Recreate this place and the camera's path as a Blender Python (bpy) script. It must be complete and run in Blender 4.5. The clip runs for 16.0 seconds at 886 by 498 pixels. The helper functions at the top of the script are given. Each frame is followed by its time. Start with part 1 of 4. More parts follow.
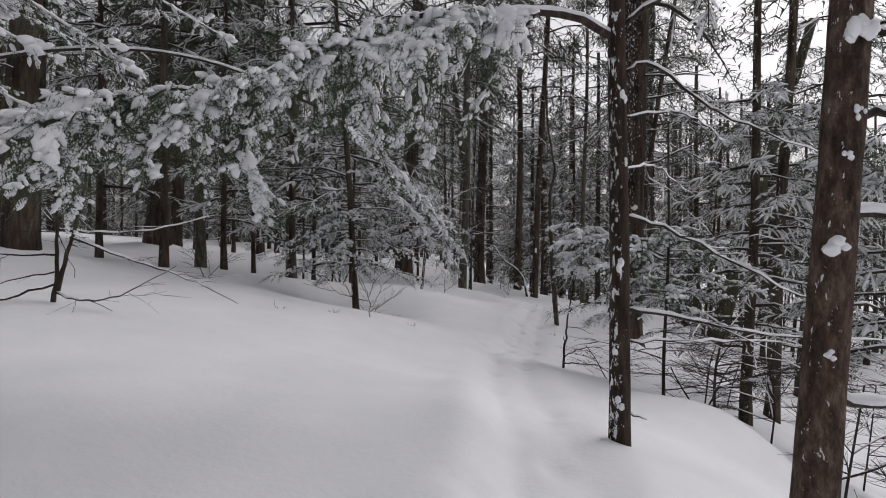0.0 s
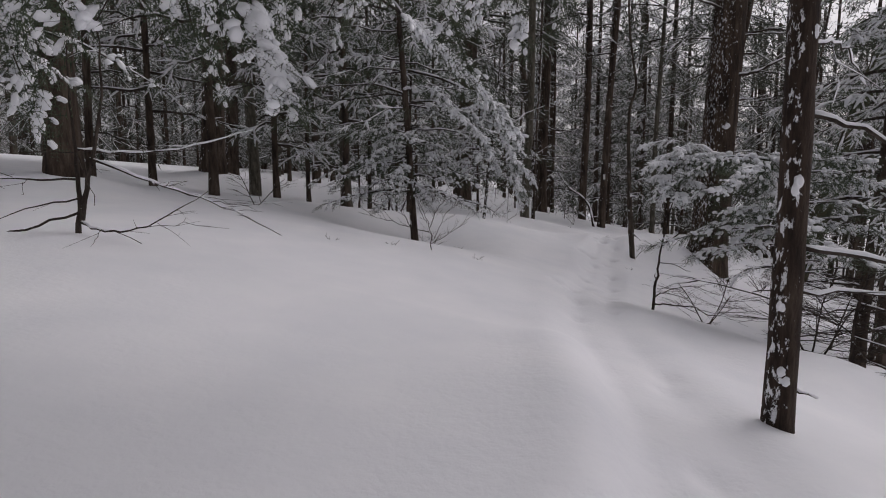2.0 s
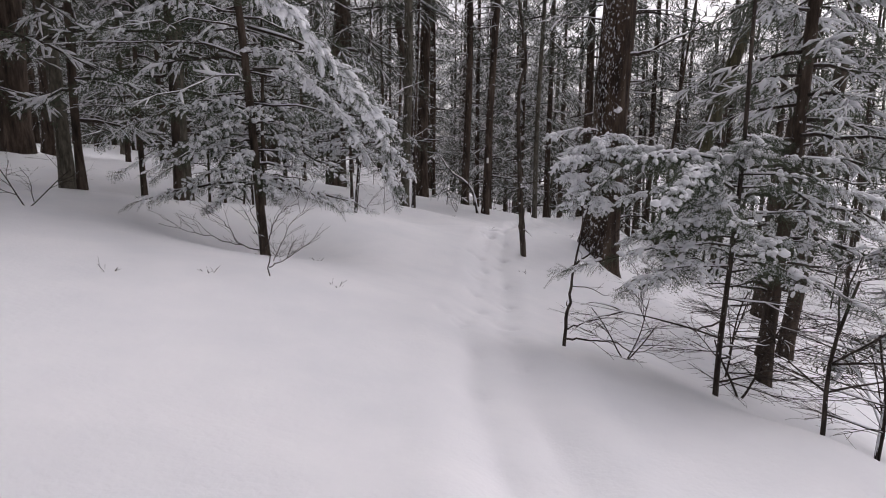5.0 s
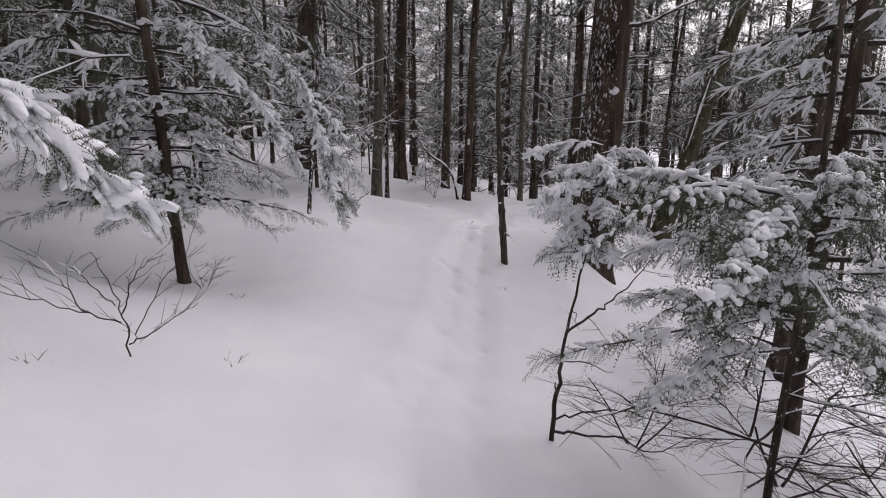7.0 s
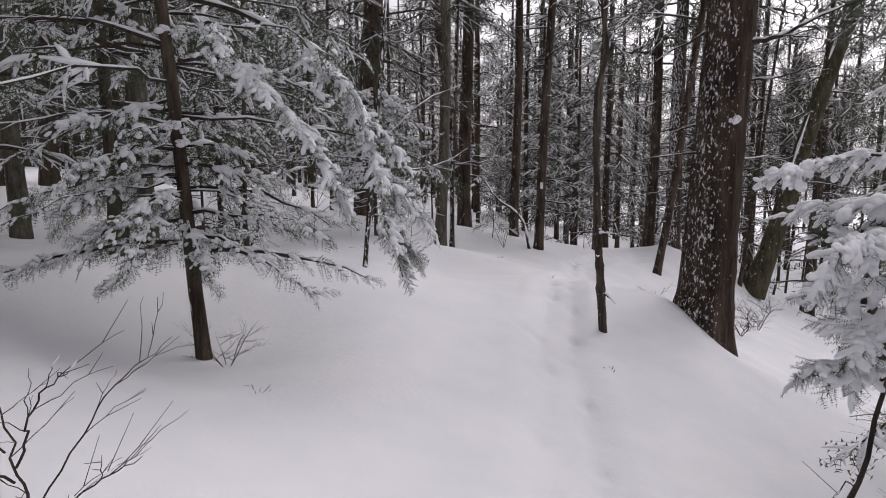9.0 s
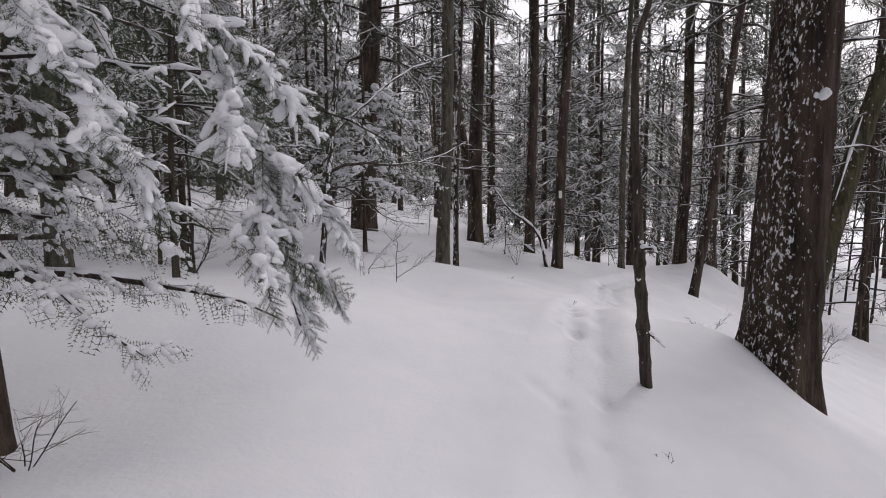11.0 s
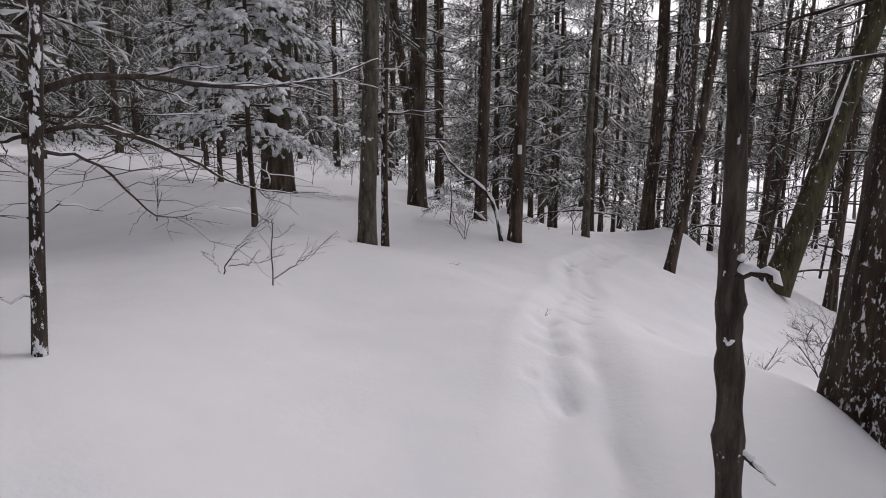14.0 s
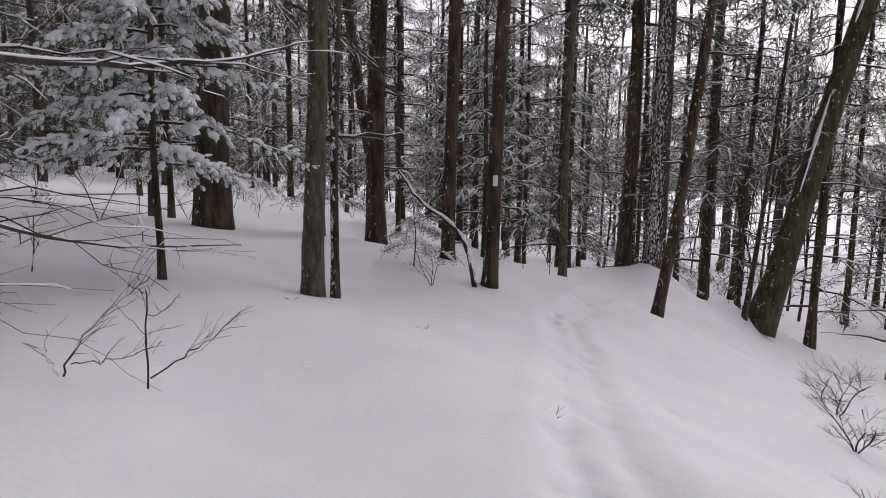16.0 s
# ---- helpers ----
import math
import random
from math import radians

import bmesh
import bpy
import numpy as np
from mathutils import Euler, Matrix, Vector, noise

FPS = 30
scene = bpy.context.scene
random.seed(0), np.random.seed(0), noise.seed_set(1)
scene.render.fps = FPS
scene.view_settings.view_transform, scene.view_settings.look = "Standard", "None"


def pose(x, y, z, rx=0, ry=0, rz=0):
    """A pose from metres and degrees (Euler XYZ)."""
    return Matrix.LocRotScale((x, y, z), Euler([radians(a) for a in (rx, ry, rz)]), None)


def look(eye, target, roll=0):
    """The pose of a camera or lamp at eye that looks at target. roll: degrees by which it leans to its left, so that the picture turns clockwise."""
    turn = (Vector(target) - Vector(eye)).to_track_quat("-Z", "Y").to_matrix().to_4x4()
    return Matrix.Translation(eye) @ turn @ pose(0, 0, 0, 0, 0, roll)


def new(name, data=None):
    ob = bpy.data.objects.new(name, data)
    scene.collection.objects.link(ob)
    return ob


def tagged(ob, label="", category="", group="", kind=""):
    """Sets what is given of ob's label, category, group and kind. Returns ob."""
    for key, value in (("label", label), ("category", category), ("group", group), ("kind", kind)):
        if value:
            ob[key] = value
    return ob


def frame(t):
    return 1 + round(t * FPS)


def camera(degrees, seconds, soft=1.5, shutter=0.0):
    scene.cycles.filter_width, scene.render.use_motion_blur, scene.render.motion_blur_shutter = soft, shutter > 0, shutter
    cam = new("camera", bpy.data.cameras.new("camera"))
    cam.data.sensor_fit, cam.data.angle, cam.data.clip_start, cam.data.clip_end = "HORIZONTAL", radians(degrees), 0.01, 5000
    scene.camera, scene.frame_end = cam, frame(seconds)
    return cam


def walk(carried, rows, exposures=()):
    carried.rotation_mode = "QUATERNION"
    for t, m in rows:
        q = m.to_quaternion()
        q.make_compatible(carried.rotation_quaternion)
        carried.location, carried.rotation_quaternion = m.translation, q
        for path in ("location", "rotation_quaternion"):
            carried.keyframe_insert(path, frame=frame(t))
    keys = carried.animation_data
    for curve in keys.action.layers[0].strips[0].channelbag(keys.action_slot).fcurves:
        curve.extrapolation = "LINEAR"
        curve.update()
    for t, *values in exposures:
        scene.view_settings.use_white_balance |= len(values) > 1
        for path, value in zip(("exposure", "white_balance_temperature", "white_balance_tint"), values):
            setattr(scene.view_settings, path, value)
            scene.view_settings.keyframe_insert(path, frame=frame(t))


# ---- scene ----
cam = camera(75.7, 16.0, soft=1.0)
PATH = [
    (0, (0.057, 0.482, 1.392), (0.056, 2.482, 1.4), 0.3),
    (0.5, (0.074, 0.511, 1.403), (0.004, 2.504, 1.244), 0.1),
    (1, (0.036, 0.697, 1.384), (-0.175, 2.669, 1.127), -0.0),
    (1.5, (-0.217, 0.919, 1.363), (-0.422, 2.887, 1.074), 0.1),
    (2, (-0.116, 1.348, 1.338), (-0.309, 3.324, 1.098), 0.0),
    (2.5, (-0.01, 1.55, 1.444), (-0.191, 3.529, 1.216), -0.0),
    (3, (-0.14, 1.873, 1.32), (-0.292, 3.86, 1.152), 0.1),
    (3.5, (-0.173, 2.116, 1.429), (-0.173, 4.105, 1.219), 0.3),
    (4, (0.001, 2.538, 1.414), (0.069, 4.529, 1.233), 0.5),
    (4.5, (-0.023, 2.816, 1.437), (0.151, 4.794, 1.195), 0.7),
    (7, (0.479, 4.542, 1.822), (0.735, 6.482, 1.408), 0.3),
    (7.5, (0.377, 4.86, 1.81), (0.541, 6.829, 1.501), 0.1),
    (8, (0.429, 5.193, 1.813), (0.502, 7.179, 1.584), -0.2),
    (8.5, (0.497, 5.575, 1.842), (0.501, 7.56, 1.595), -0.3),
    (9, (0.385, 6.079, 1.692), (0.439, 8.062, 1.44), -0.2),
    (11.5, (0.843, 8.418, 1.482), (0.821, 10.409, 1.295), -0.4),
    (12, (0.794, 8.885, 1.491), (0.874, 10.872, 1.283), -0.1),
    (12.5, (0.982, 9.441, 1.422), (1.089, 11.417, 1.135), -0.0),
    (13, (1.009, 9.857, 1.372), (1.167, 11.825, 1.055), 0.1),
    (13.5, (1.093, 10.313, 1.466), (1.286, 12.273, 1.117), 0.3),
    (14, (1.188, 10.815, 1.453), (1.345, 12.778, 1.107), 0.2),
    (14.5, (1.179, 11.242, 1.443), (1.412, 13.199, 1.105), 0.3),
    (15, (1.352, 11.803, 1.439), (1.618, 13.761, 1.133), 0.4),
    (15.5, (1.337, 12.164, 1.397), (1.593, 14.131, 1.137), 0.3),
    (16, (1.275, 12.449, 1.468), (1.571, 14.411, 1.223), 0.5),
]
walk(cam, [(t, look(eye, target, roll)) for t, eye, target, roll in PATH], exposures=((0, -0.34, 6500, 14), (1.5, -0.58, 6500, 18), (3.0, -0.5, 6500, 17), (4.5, -0.18, 6500, 19), (7, -0.05, 6500, 20), (8.5, 0.08, 6500, 18), (12, 0.05, 6500, 18), (14, -0.02, 6500, 18), (16, 0.02, 6500, 19)))

# ---- light: an overcast winter day ----
SUN_UP, SUN_TURN = 50.0, 48.0
world = bpy.data.worlds.new("overcast_sky")
scene.world = world
world.use_nodes = True
wt = world.node_tree
sky = wt.nodes.new("ShaderNodeTexSky")
sky.sky_type, sky.sun_disc = "NISHITA", False
sky.sun_elevation, sky.sun_rotation = radians(SUN_UP), radians(SUN_TURN)
sky.air_density, sky.dust_density = 1.0, 4.0
grey = wt.nodes.new("ShaderNodeHueSaturation")
grey.inputs["Saturation"].default_value = 0.12
wt.links.new(sky.outputs["Color"], grey.inputs["Color"])
wt.links.new(grey.outputs["Color"], wt.nodes["Background"].inputs["Color"])
wt.nodes["Background"].inputs["Strength"].default_value = 0.15
sun = new("sun", bpy.data.lights.new("sun", "SUN"))
sun.data.energy, sun.data.angle, sun.data.color = 0.5, radians(70), (1.0, 0.97, 0.94)
sun.matrix_world = look((0, 0, 30), (-30 * math.sin(radians(SUN_TURN)) / math.tan(radians(SUN_UP)), -30 * math.cos(radians(SUN_TURN)) / math.tan(radians(SUN_UP)), 0))


# ---- materials ----
def material(name, rough=0.8):
    m = bpy.data.materials.new(name)
    m.use_nodes = True
    b = m.node_tree.nodes["Principled BSDF"]
    b.inputs["Roughness"].default_value = rough
    b.inputs["Specular IOR Level"].default_value = 0.25
    return m, m.node_tree.nodes, m.node_tree.links, b


def tex_noise(n, l, scale, detail=4.0, stretch=(1, 1, 1), rough=0.6):
    c = n.new("ShaderNodeTexCoord")
    mp = n.new("ShaderNodeMapping")
    mp.inputs["Scale"].default_value = stretch
    tx = n.new("ShaderNodeTexNoise")
    tx.inputs["Scale"].default_value, tx.inputs["Detail"].default_value = scale, detail
    tx.inputs["Roughness"].default_value = rough
    l.new(c.outputs["Object"], mp.inputs["Vector"])
    l.new(mp.outputs["Vector"], tx.inputs["Vector"])
    return tx.outputs["Fac"]


def ramp(n, l, fac, *stops):
    r = n.new("ShaderNodeValToRGB")
    el = r.color_ramp.elements
    while len(el) < len(stops):
        el.new(0.5)
    for e, (p, c) in zip(el, stops):
        e.position, e.color = p, (*c, 1)
    l.new(fac, r.inputs["Fac"])
    return r.outputs["Color"]


def bump(n, l, b, height, strength, distance):
    k = n.new("ShaderNodeBump")
    k.inputs["Strength"].default_value, k.inputs["Distance"].default_value = strength, distance
    l.new(height, k.inputs["Height"])
    l.new(k.outputs["Normal"], b.inputs["Normal"])


def math_node(n, l, op, a, b):
    k = n.new("ShaderNodeMath")
    k.operation = op
    for i, v in enumerate((a, b)):
        if isinstance(v, (int, float)):
            k.inputs[i].default_value = v
        else:
            l.new(v, k.inputs[i])
    return k.outputs[0]


def snow_material(name, fine, coarse):
    m, n, l, b = material(name, 0.65)
    a = tex_noise(n, l, coarse, 3)
    l.new(ramp(n, l, a, (0.3, (0.80, 0.81, 0.84)), (0.7, (0.88, 0.88, 0.90))), b.inputs["Base Color"])
    bump(n, l, b, tex_noise(n, l, fine, 5), 0.25, 0.02)
    return m


def bark_material(name, dark, mid, light, furrow=9.0, snow=0.5, fleck=16.0, depth=0.03, side=(-0.75, -0.55), stretch=0.16):
    """Furrowed bark with plates and lichen; wind-blown snow sticks in flecks on the weather side."""
    m, n, l, b = material(name, 0.9)
    ridges = tex_noise(n, l, furrow, 6, (1, 1, stretch), 0.7)
    grain = tex_noise(n, l, furrow * 5, 4, (1, 1, 0.4))
    tone = tex_noise(n, l, 1.3, 3, (1, 1, 0.6))
    col = ramp(n, l, ridges, (0.36, dark), (0.52, mid), (0.72, light))
    mixed = n.new("ShaderNodeMixRGB")
    mixed.blend_type = "MULTIPLY"
    mixed.inputs["Fac"].default_value = 0.6
    l.new(col, mixed.inputs[1])
    l.new(ramp(n, l, tone, (0.3, (0.55, 0.56, 0.52)), (0.7, (1.15, 1.1, 1.05))), mixed.inputs[2])
    geo = n.new("ShaderNodeNewGeometry")
    dot = n.new("ShaderNodeVectorMath")
    dot.operation = "DOT_PRODUCT"
    dot.inputs[1].default_value = (side[0], side[1], 0.25)
    l.new(geo.outputs["Normal"], dot.inputs[0])
    spots = tex_noise(n, l, fleck, 6, (1, 1, 0.45), 0.68)
    lee = math_node(n, l, "MULTIPLY", dot.outputs["Value"], 0.16)
    val = math_node(n, l, "ADD", spots, lee)
    mask = ramp(n, l, val, (0.80 - snow * 0.1, (0, 0, 0)), (0.82 - snow * 0.1, (1, 1, 1)))
    over = n.new("ShaderNodeMixRGB")
    l.new(mask, over.inputs["Fac"])
    l.new(mixed.outputs[0], over.inputs[1])
    over.inputs[2].default_value = (0.84, 0.85, 0.87, 1)
    l.new(over.outputs[0], b.inputs["Base Color"])
    h = math_node(n, l, "ADD", math_node(n, l, "ADD", ridges, math_node(n, l, "MULTIPLY", grain, 0.4)), math_node(n, l, "MULTIPLY", mask, 0.25))
    bump(n, l, b, h, 0.9, depth)
    return m


def needle_material(name, a, c):
    m, n, l, b = material(name, 0.6)
    geo = n.new("ShaderNodeNewGeometry")
    l.new(ramp(n, l, geo.outputs["Random Per Island"], (0.0, a), (1.0, c)), b.inputs["Base Color"])
    return m


SNOW = snow_material("snow_clumps", 60, 6)
SNOW_GROUND = snow_material("snow_cover", 22, 1.2)
BARK_PINE = bark_material("pine_bark", (0.0234, 0.0169, 0.013), (0.0715, 0.052, 0.0403), (0.156, 0.124, 0.101), 9, 0.45)
BARK_BIG = bark_material("old_pine_bark", (0.0182, 0.013, 0.0104), (0.065, 0.0455, 0.0338), (0.13, 0.101, 0.078), 8, 0.95, 30, 0.05)
BARK_RED = bark_material("reddish_bark", (0.0286, 0.0195, 0.0156), (0.0975, 0.065, 0.0507), (0.247, 0.189, 0.153), 26, 0.35, 40, 0.02, stretch=0.4)
BARK_GREY = bark_material("grey_bark", (0.0455, 0.0416, 0.0325), (0.111, 0.101, 0.0806), (0.221, 0.202, 0.169), 13, 0.35, 26, 0.018, stretch=0.25)
BARK_SNOWY = bark_material("snow_plastered_bark", (0.0234, 0.0169, 0.013), (0.065, 0.0494, 0.039), (0.143, 0.117, 0.0975), 10, 1.4, 22)
TWIG = bark_material("twig_bark", (0.0208, 0.0156, 0.013), (0.052, 0.0403, 0.0338), (0.111, 0.091, 0.078), 30, 0.05, 60, 0.004)
NEEDLES = needle_material("hemlock_needles", (0.028, 0.042, 0.024), (0.085, 0.105, 0.06))
# Paler, greyer copy of the needles: the hazy far wood's lightness put into colour.
NEEDLES_FAR = needle_material("far_needles_lightened", (0.045, 0.058, 0.04), (0.12, 0.126, 0.10))
BLAZE = material("white_blaze_paint", 0.7)[0]
BLAZE.node_tree.nodes["Principled BSDF"].inputs["Base Color"].default_value = (0.78, 0.78, 0.75, 1)


# ---- mesh helpers ----
class Tris:
    """Triangles gathered as arrays, then linked as one mesh."""

    def __init__(self):
        self.v, self.t, self.n = [], [], 0

    def add(self, v, t):
        self.v.append(v)
        self.t.append(t + self.n)
        self.n += len(v)

    def many(self, v, t, turns, places):
        """The template (v, t) once for each 3 x 3 turn and place."""
        if len(places) == 0:
            return
        vv = np.einsum("nij,kj->nki", np.asarray(turns), v) + np.asarray(places)[:, None, :]
        tt = t[None] + (np.arange(len(places)) * len(v))[:, None, None]
        self.add(vv.reshape(-1, 3), tt.reshape(-1, 3))

    def link(self, name, mat, parent=None, label="", smooth=True):
        v, t = np.concatenate(self.v).astype(np.float32), np.concatenate(self.t).astype(np.int32)
        me = bpy.data.meshes.new(name)
        me.vertices.add(len(v))
        me.vertices.foreach_set("co", v.ravel())
        me.loops.add(len(t) * 3)
        me.loops.foreach_set("vertex_index", t.ravel())
        me.polygons.add(len(t))
        me.polygons.foreach_set("loop_start", np.arange(0, len(t) * 3, 3, dtype=np.int32))
        me.polygons.foreach_set("use_smooth", np.full(len(t), smooth))
        me.update(calc_edges=True)
        me.materials.append(mat)
        ob = new(name, me)
        if parent:
            ob.parent = parent
        if label:
            tagged(ob, label)
        return ob


def thing(name, x, y, z, label, category, group="", kind=""):
    e = new(name)
    e.location = (x, y, z)
    e.empty_display_size = 0.2
    return tagged(e, label, category, group, kind)


def rng(seed):
    return np.random.default_rng(seed)


def tube(pts, radii, sides=8, rough=0.0, r=None, squash=1.0):
    """A closed tapered tube along pts."""
    p, radii = np.asarray(pts, float), np.asarray(radii, float)
    d = np.gradient(p, axis=0)
    d /= np.linalg.norm(d, axis=1)[:, None] + 1e-9
    ref = np.array([0.0, 0.0, 1.0]) if abs(d[:, 2]).mean() < 0.8 else np.array([0.0, 1.0, 0.0])
    a = np.cross(d, ref)
    a /= np.linalg.norm(a, axis=1)[:, None] + 1e-9
    b = np.cross(a, d)
    ang = np.arange(sides) * 2 * math.pi / sides
    k = radii[:, None] * (1 + (rough * r.standard_normal((len(p), sides)) if rough else 0))
    v = p[:, None] + (k * np.cos(ang))[..., None] * a[:, None] + squash * (k * np.sin(ang))[..., None] * b[:, None]
    v = np.concatenate([v.reshape(-1, 3), p[:1], p[-1:]])
    n, s = len(p), sides
    i, j = np.meshgrid(np.arange(n - 1), np.arange(s), indexing="ij")
    q0, q1, q2, q3 = i * s + j, i * s + (j + 1) % s, (i + 1) * s + (j + 1) % s, (i + 1) * s + j
    t = np.concatenate([np.stack([q0, q1, q2], -1).reshape(-1, 3), np.stack([q0, q2, q3], -1).reshape(-1, 3)])
    jj = np.arange(s)
    caps = [np.stack([np.full(s, n * s), (jj + 1) % s, jj], -1), np.stack([np.full(s, n * s + 1), (n - 1) * s + jj, (n - 1) * s + (jj + 1) % s], -1)]
    return v, np.concatenate([t, *caps])


def smooth_line(pts, n):
    """n points on a smooth line through pts."""
    p = np.asarray(pts, float)
    q = np.concatenate([2 * p[:1] - p[1:2], p, 2 * p[-1:] - p[-2:-1]])
    out = []
    for u in np.linspace(0, len(p) - 1 - 1e-6, n):
        i = int(u)
        f = u - i
        a, b, c, d = q[i:i + 4]
        out.append(0.5 * (2 * b + (c - a) * f + (2 * a - 5 * b + 4 * c - d) * f * f + (3 * b - a - 3 * c + d) * f ** 3))
    return np.array(out)


def snow_on(mesh, line, radii, r, cover=0.9, fat=1.0, sides=6):
    """Snow lying along the upper side of a limb, lumpy and broken."""
    line, radii = np.asarray(line), np.asarray(radii)
    n, i = len(line), 0
    while i < n - 2:
        run = int(r.integers(3, max(4, n // 2 + 1)))
        if r.random() < cover:
            seg, k = line[i:i + run + 1], radii[i:i + run + 1]
            if len(seg) >= 3:
                w = fat * (0.62 * k + 0.004) * (0.8 + 0.5 * r.random(len(seg)))
                w[0] *= 0.35
                w[-1] *= 0.35
                lift = np.zeros_like(seg)
                lift[:, 2] = k * 0.75 + 0.25 * w
                mesh.add(*tube(seg + lift, w, sides, squash=0.8))
        i += run


def blob(g, p, sx, sy, sz, r, rings=7, sides=10):
    u = np.linspace(0.02, 0.98, rings)
    line = np.stack([np.zeros(rings), np.zeros(rings), (u - 0.5) * 2 * sz], -1)
    k = np.sqrt(np.clip(1 - (2 * u - 1) ** 2, 0.02, 1))
    v, t = tube(line, k, sides, 0.15, r)
    v[:, 0] *= sx
    v[:, 1] *= sy
    g.add(v + p, t)


def template_needles(twigs, per, length, width, seed):
    """A flat hemlock spray of length 1 along x: side twigs set with needles."""
    r = rng(seed)
    v, t = [], []

    def tri(a, b, c):
        t.append((len(v), len(v) + 1, len(v) + 2))
        v.extend((a, b, c))

    def droop(p):
        return np.array([p[0], p[1], p[2] - 0.28 * p[0] ** 2 - 0.35 * p[1] ** 2])

    axes = [((0, 0), 0.0, 1.0)]
    for i in range(twigs):
        u = 0.08 + 0.86 * i / twigs
        axes.append(((u, 0.0), (1 if i % 2 else -1) * radians(38 + 22 * r.random()), (0.52 * (1 - u) + 0.14) * (0.8 + 0.4 * r.random())))
    for (ox, oy), ang, ln in axes:
        dx, dy = math.cos(ang), math.sin(ang)
        a, b = droop((ox, oy, 0)), droop((ox + dx * ln, oy + dy * ln, 0))
        side = np.array([-dy, dx, 0]) * (0.008 if per >= 1 else 0.014)
        tri(a - side, a + side, b)
        k = max(1 if per < 1 else 2, int(per * ln / 0.5))
        for j in range(k):
            u = ln * (j + 0.6) / k
            for s in (-1, 1):
                na = ang + s * radians(58 + 20 * r.random())
                nl = length * (0.7 + 0.5 * r.random()) * (1.1 - 0.6 * j / k)
                base, tip = (ox + dx * u, oy + dy * u, 0), (ox + dx * u + math.cos(na) * nl, oy + dy * u + math.sin(na) * nl, 0.02 * r.standard_normal())
                e = np.array([dx, dy, 0]) * width
                tri(droop(base) - e, droop(base) + e, droop(tip))
    return np.array(v), np.array(t)


def template_snow(fingers, sides, rings, width, seed, lumps=False):
    """Snow lying on a spray: fingers along its twigs; lumps: each finger a chain of soft overlapping cushions that bend over the edge."""
    r = rng(seed)
    g = Tris()
    for i in range(fingers):
        if i == 0:
            o, ang, ln, w = (0.05, 0.0), 0.0, 0.8, 1.1
        else:
            u = 0.1 + 0.7 * (i - 1) / max(1, fingers - 1)
            o, ang = (u, 0.0), (1 if i % 2 else -1) * radians(35 + 25 * r.random())
            ln, w = (0.45 * (1 - u) + 0.14) * (0.7 + 0.5 * r.random()), 0.8 + 0.4 * r.random()
        if lumps:
            k = max(2, int(rings * (ln + 0.15)))
            for j in range(k):
                f = (j + 0.2 + 0.5 * r.random()) / k
                x, y = o[0] + math.cos(ang) * ln * f, o[1] + math.sin(ang) * ln * f + 0.25 * width * r.standard_normal()
                q = width * w * (1.15 - 0.45 * f) * (0.75 + 0.5 * r.random())
                one = Tris()
                blob(one, np.zeros(3), q * (1.35 + 0.7 * r.random()), q * (0.9 + 0.35 * r.random()), q * (0.6 + 0.25 * r.random()), r, sides - 1, sides)
                v, ca, sa = one.v[0], math.cos(ang), math.sin(ang)
                v = v @ np.array([[ca, sa, 0], [-sa, ca, 0], [0, 0, 1.0]])
                v[:, 2] -= (0.56 * x * ca + 0.7 * y * sa) * (v[:, 0] * ca + v[:, 1] * sa)
                g.add(v + np.array([x, y, 0.3 * q - 0.28 * x ** 2 - 0.35 * y ** 2]), one.t[0])
            continue
        u = np.linspace(0, 1, rings)
        x, y = o[0] + math.cos(ang) * ln * u, o[1] + math.sin(ang) * ln * u
        z = -0.28 * x ** 2 - 0.35 * y ** 2 + width * 0.35
        k = width * w * np.sqrt(np.clip(1 - (2 * u - 0.95) ** 4, 0.06, 1)) * (0.8 + 0.45 * r.random(rings))
        g.add(*tube(np.stack([x, y, z], -1), k, sides, 0.16, r, 0.66))
    return np.concatenate(g.v), np.concatenate(g.t)


FINE = [template_needles(9, 7, 0.085, 0.011, s) for s in (1, 2, 3)]
MID = [template_needles(9, 3, 0.10, 0.020, s) for s in (4, 5, 6)]
FAR = [template_needles(6, 0.5, 0.21, 0.028, s) for s in (7, 8, 9)]
FINE_SNOW = [template_snow(n, 6, 3, w, s, True) for n, w, s in ((2, 0.085, 1), (3, 0.07, 2), (2, 0.10, 3))]
MID_SNOW = [template_snow(n, 4, 3, w, s) for n, w, s in ((3, 0.055, 4), (2, 0.08, 5), (4, 0.045, 6))]
FAR_SNOW = [template_snow(n, 3, 2, w, s) for n, w, s in ((2, 0.05, 7), (3, 0.045, 8), (1, 0.07, 9))]
CLOSE = [template_needles(10, 13, 0.065, 0.007, s) for s in (11, 12, 13)]
CLOSE_SNOW = [template_snow(n, 8, 5, w, s, True) for n, w, s in ((4, 0.095, 11), (3, 0.12, 12), (5, 0.08, 13))]
GRADE = {"close": (CLOSE, CLOSE_SNOW), "fine": (FINE, FINE_SNOW), "mid": (MID, MID_SNOW), "far": (FAR, FAR_SNOW)}


def turn_to(d, roll=0.0):
    d = np.asarray(d, float)
    d = d / (np.linalg.norm(d) + 1e-9)
    s = np.cross((0, 0, 1.0), d)
    s /= np.linalg.norm(s) + 1e-9
    u = np.cross(d, s)
    c, k = math.cos(roll), math.sin(roll)
    return np.stack([d, c * s + k * u, -k * s + c * u], -1)


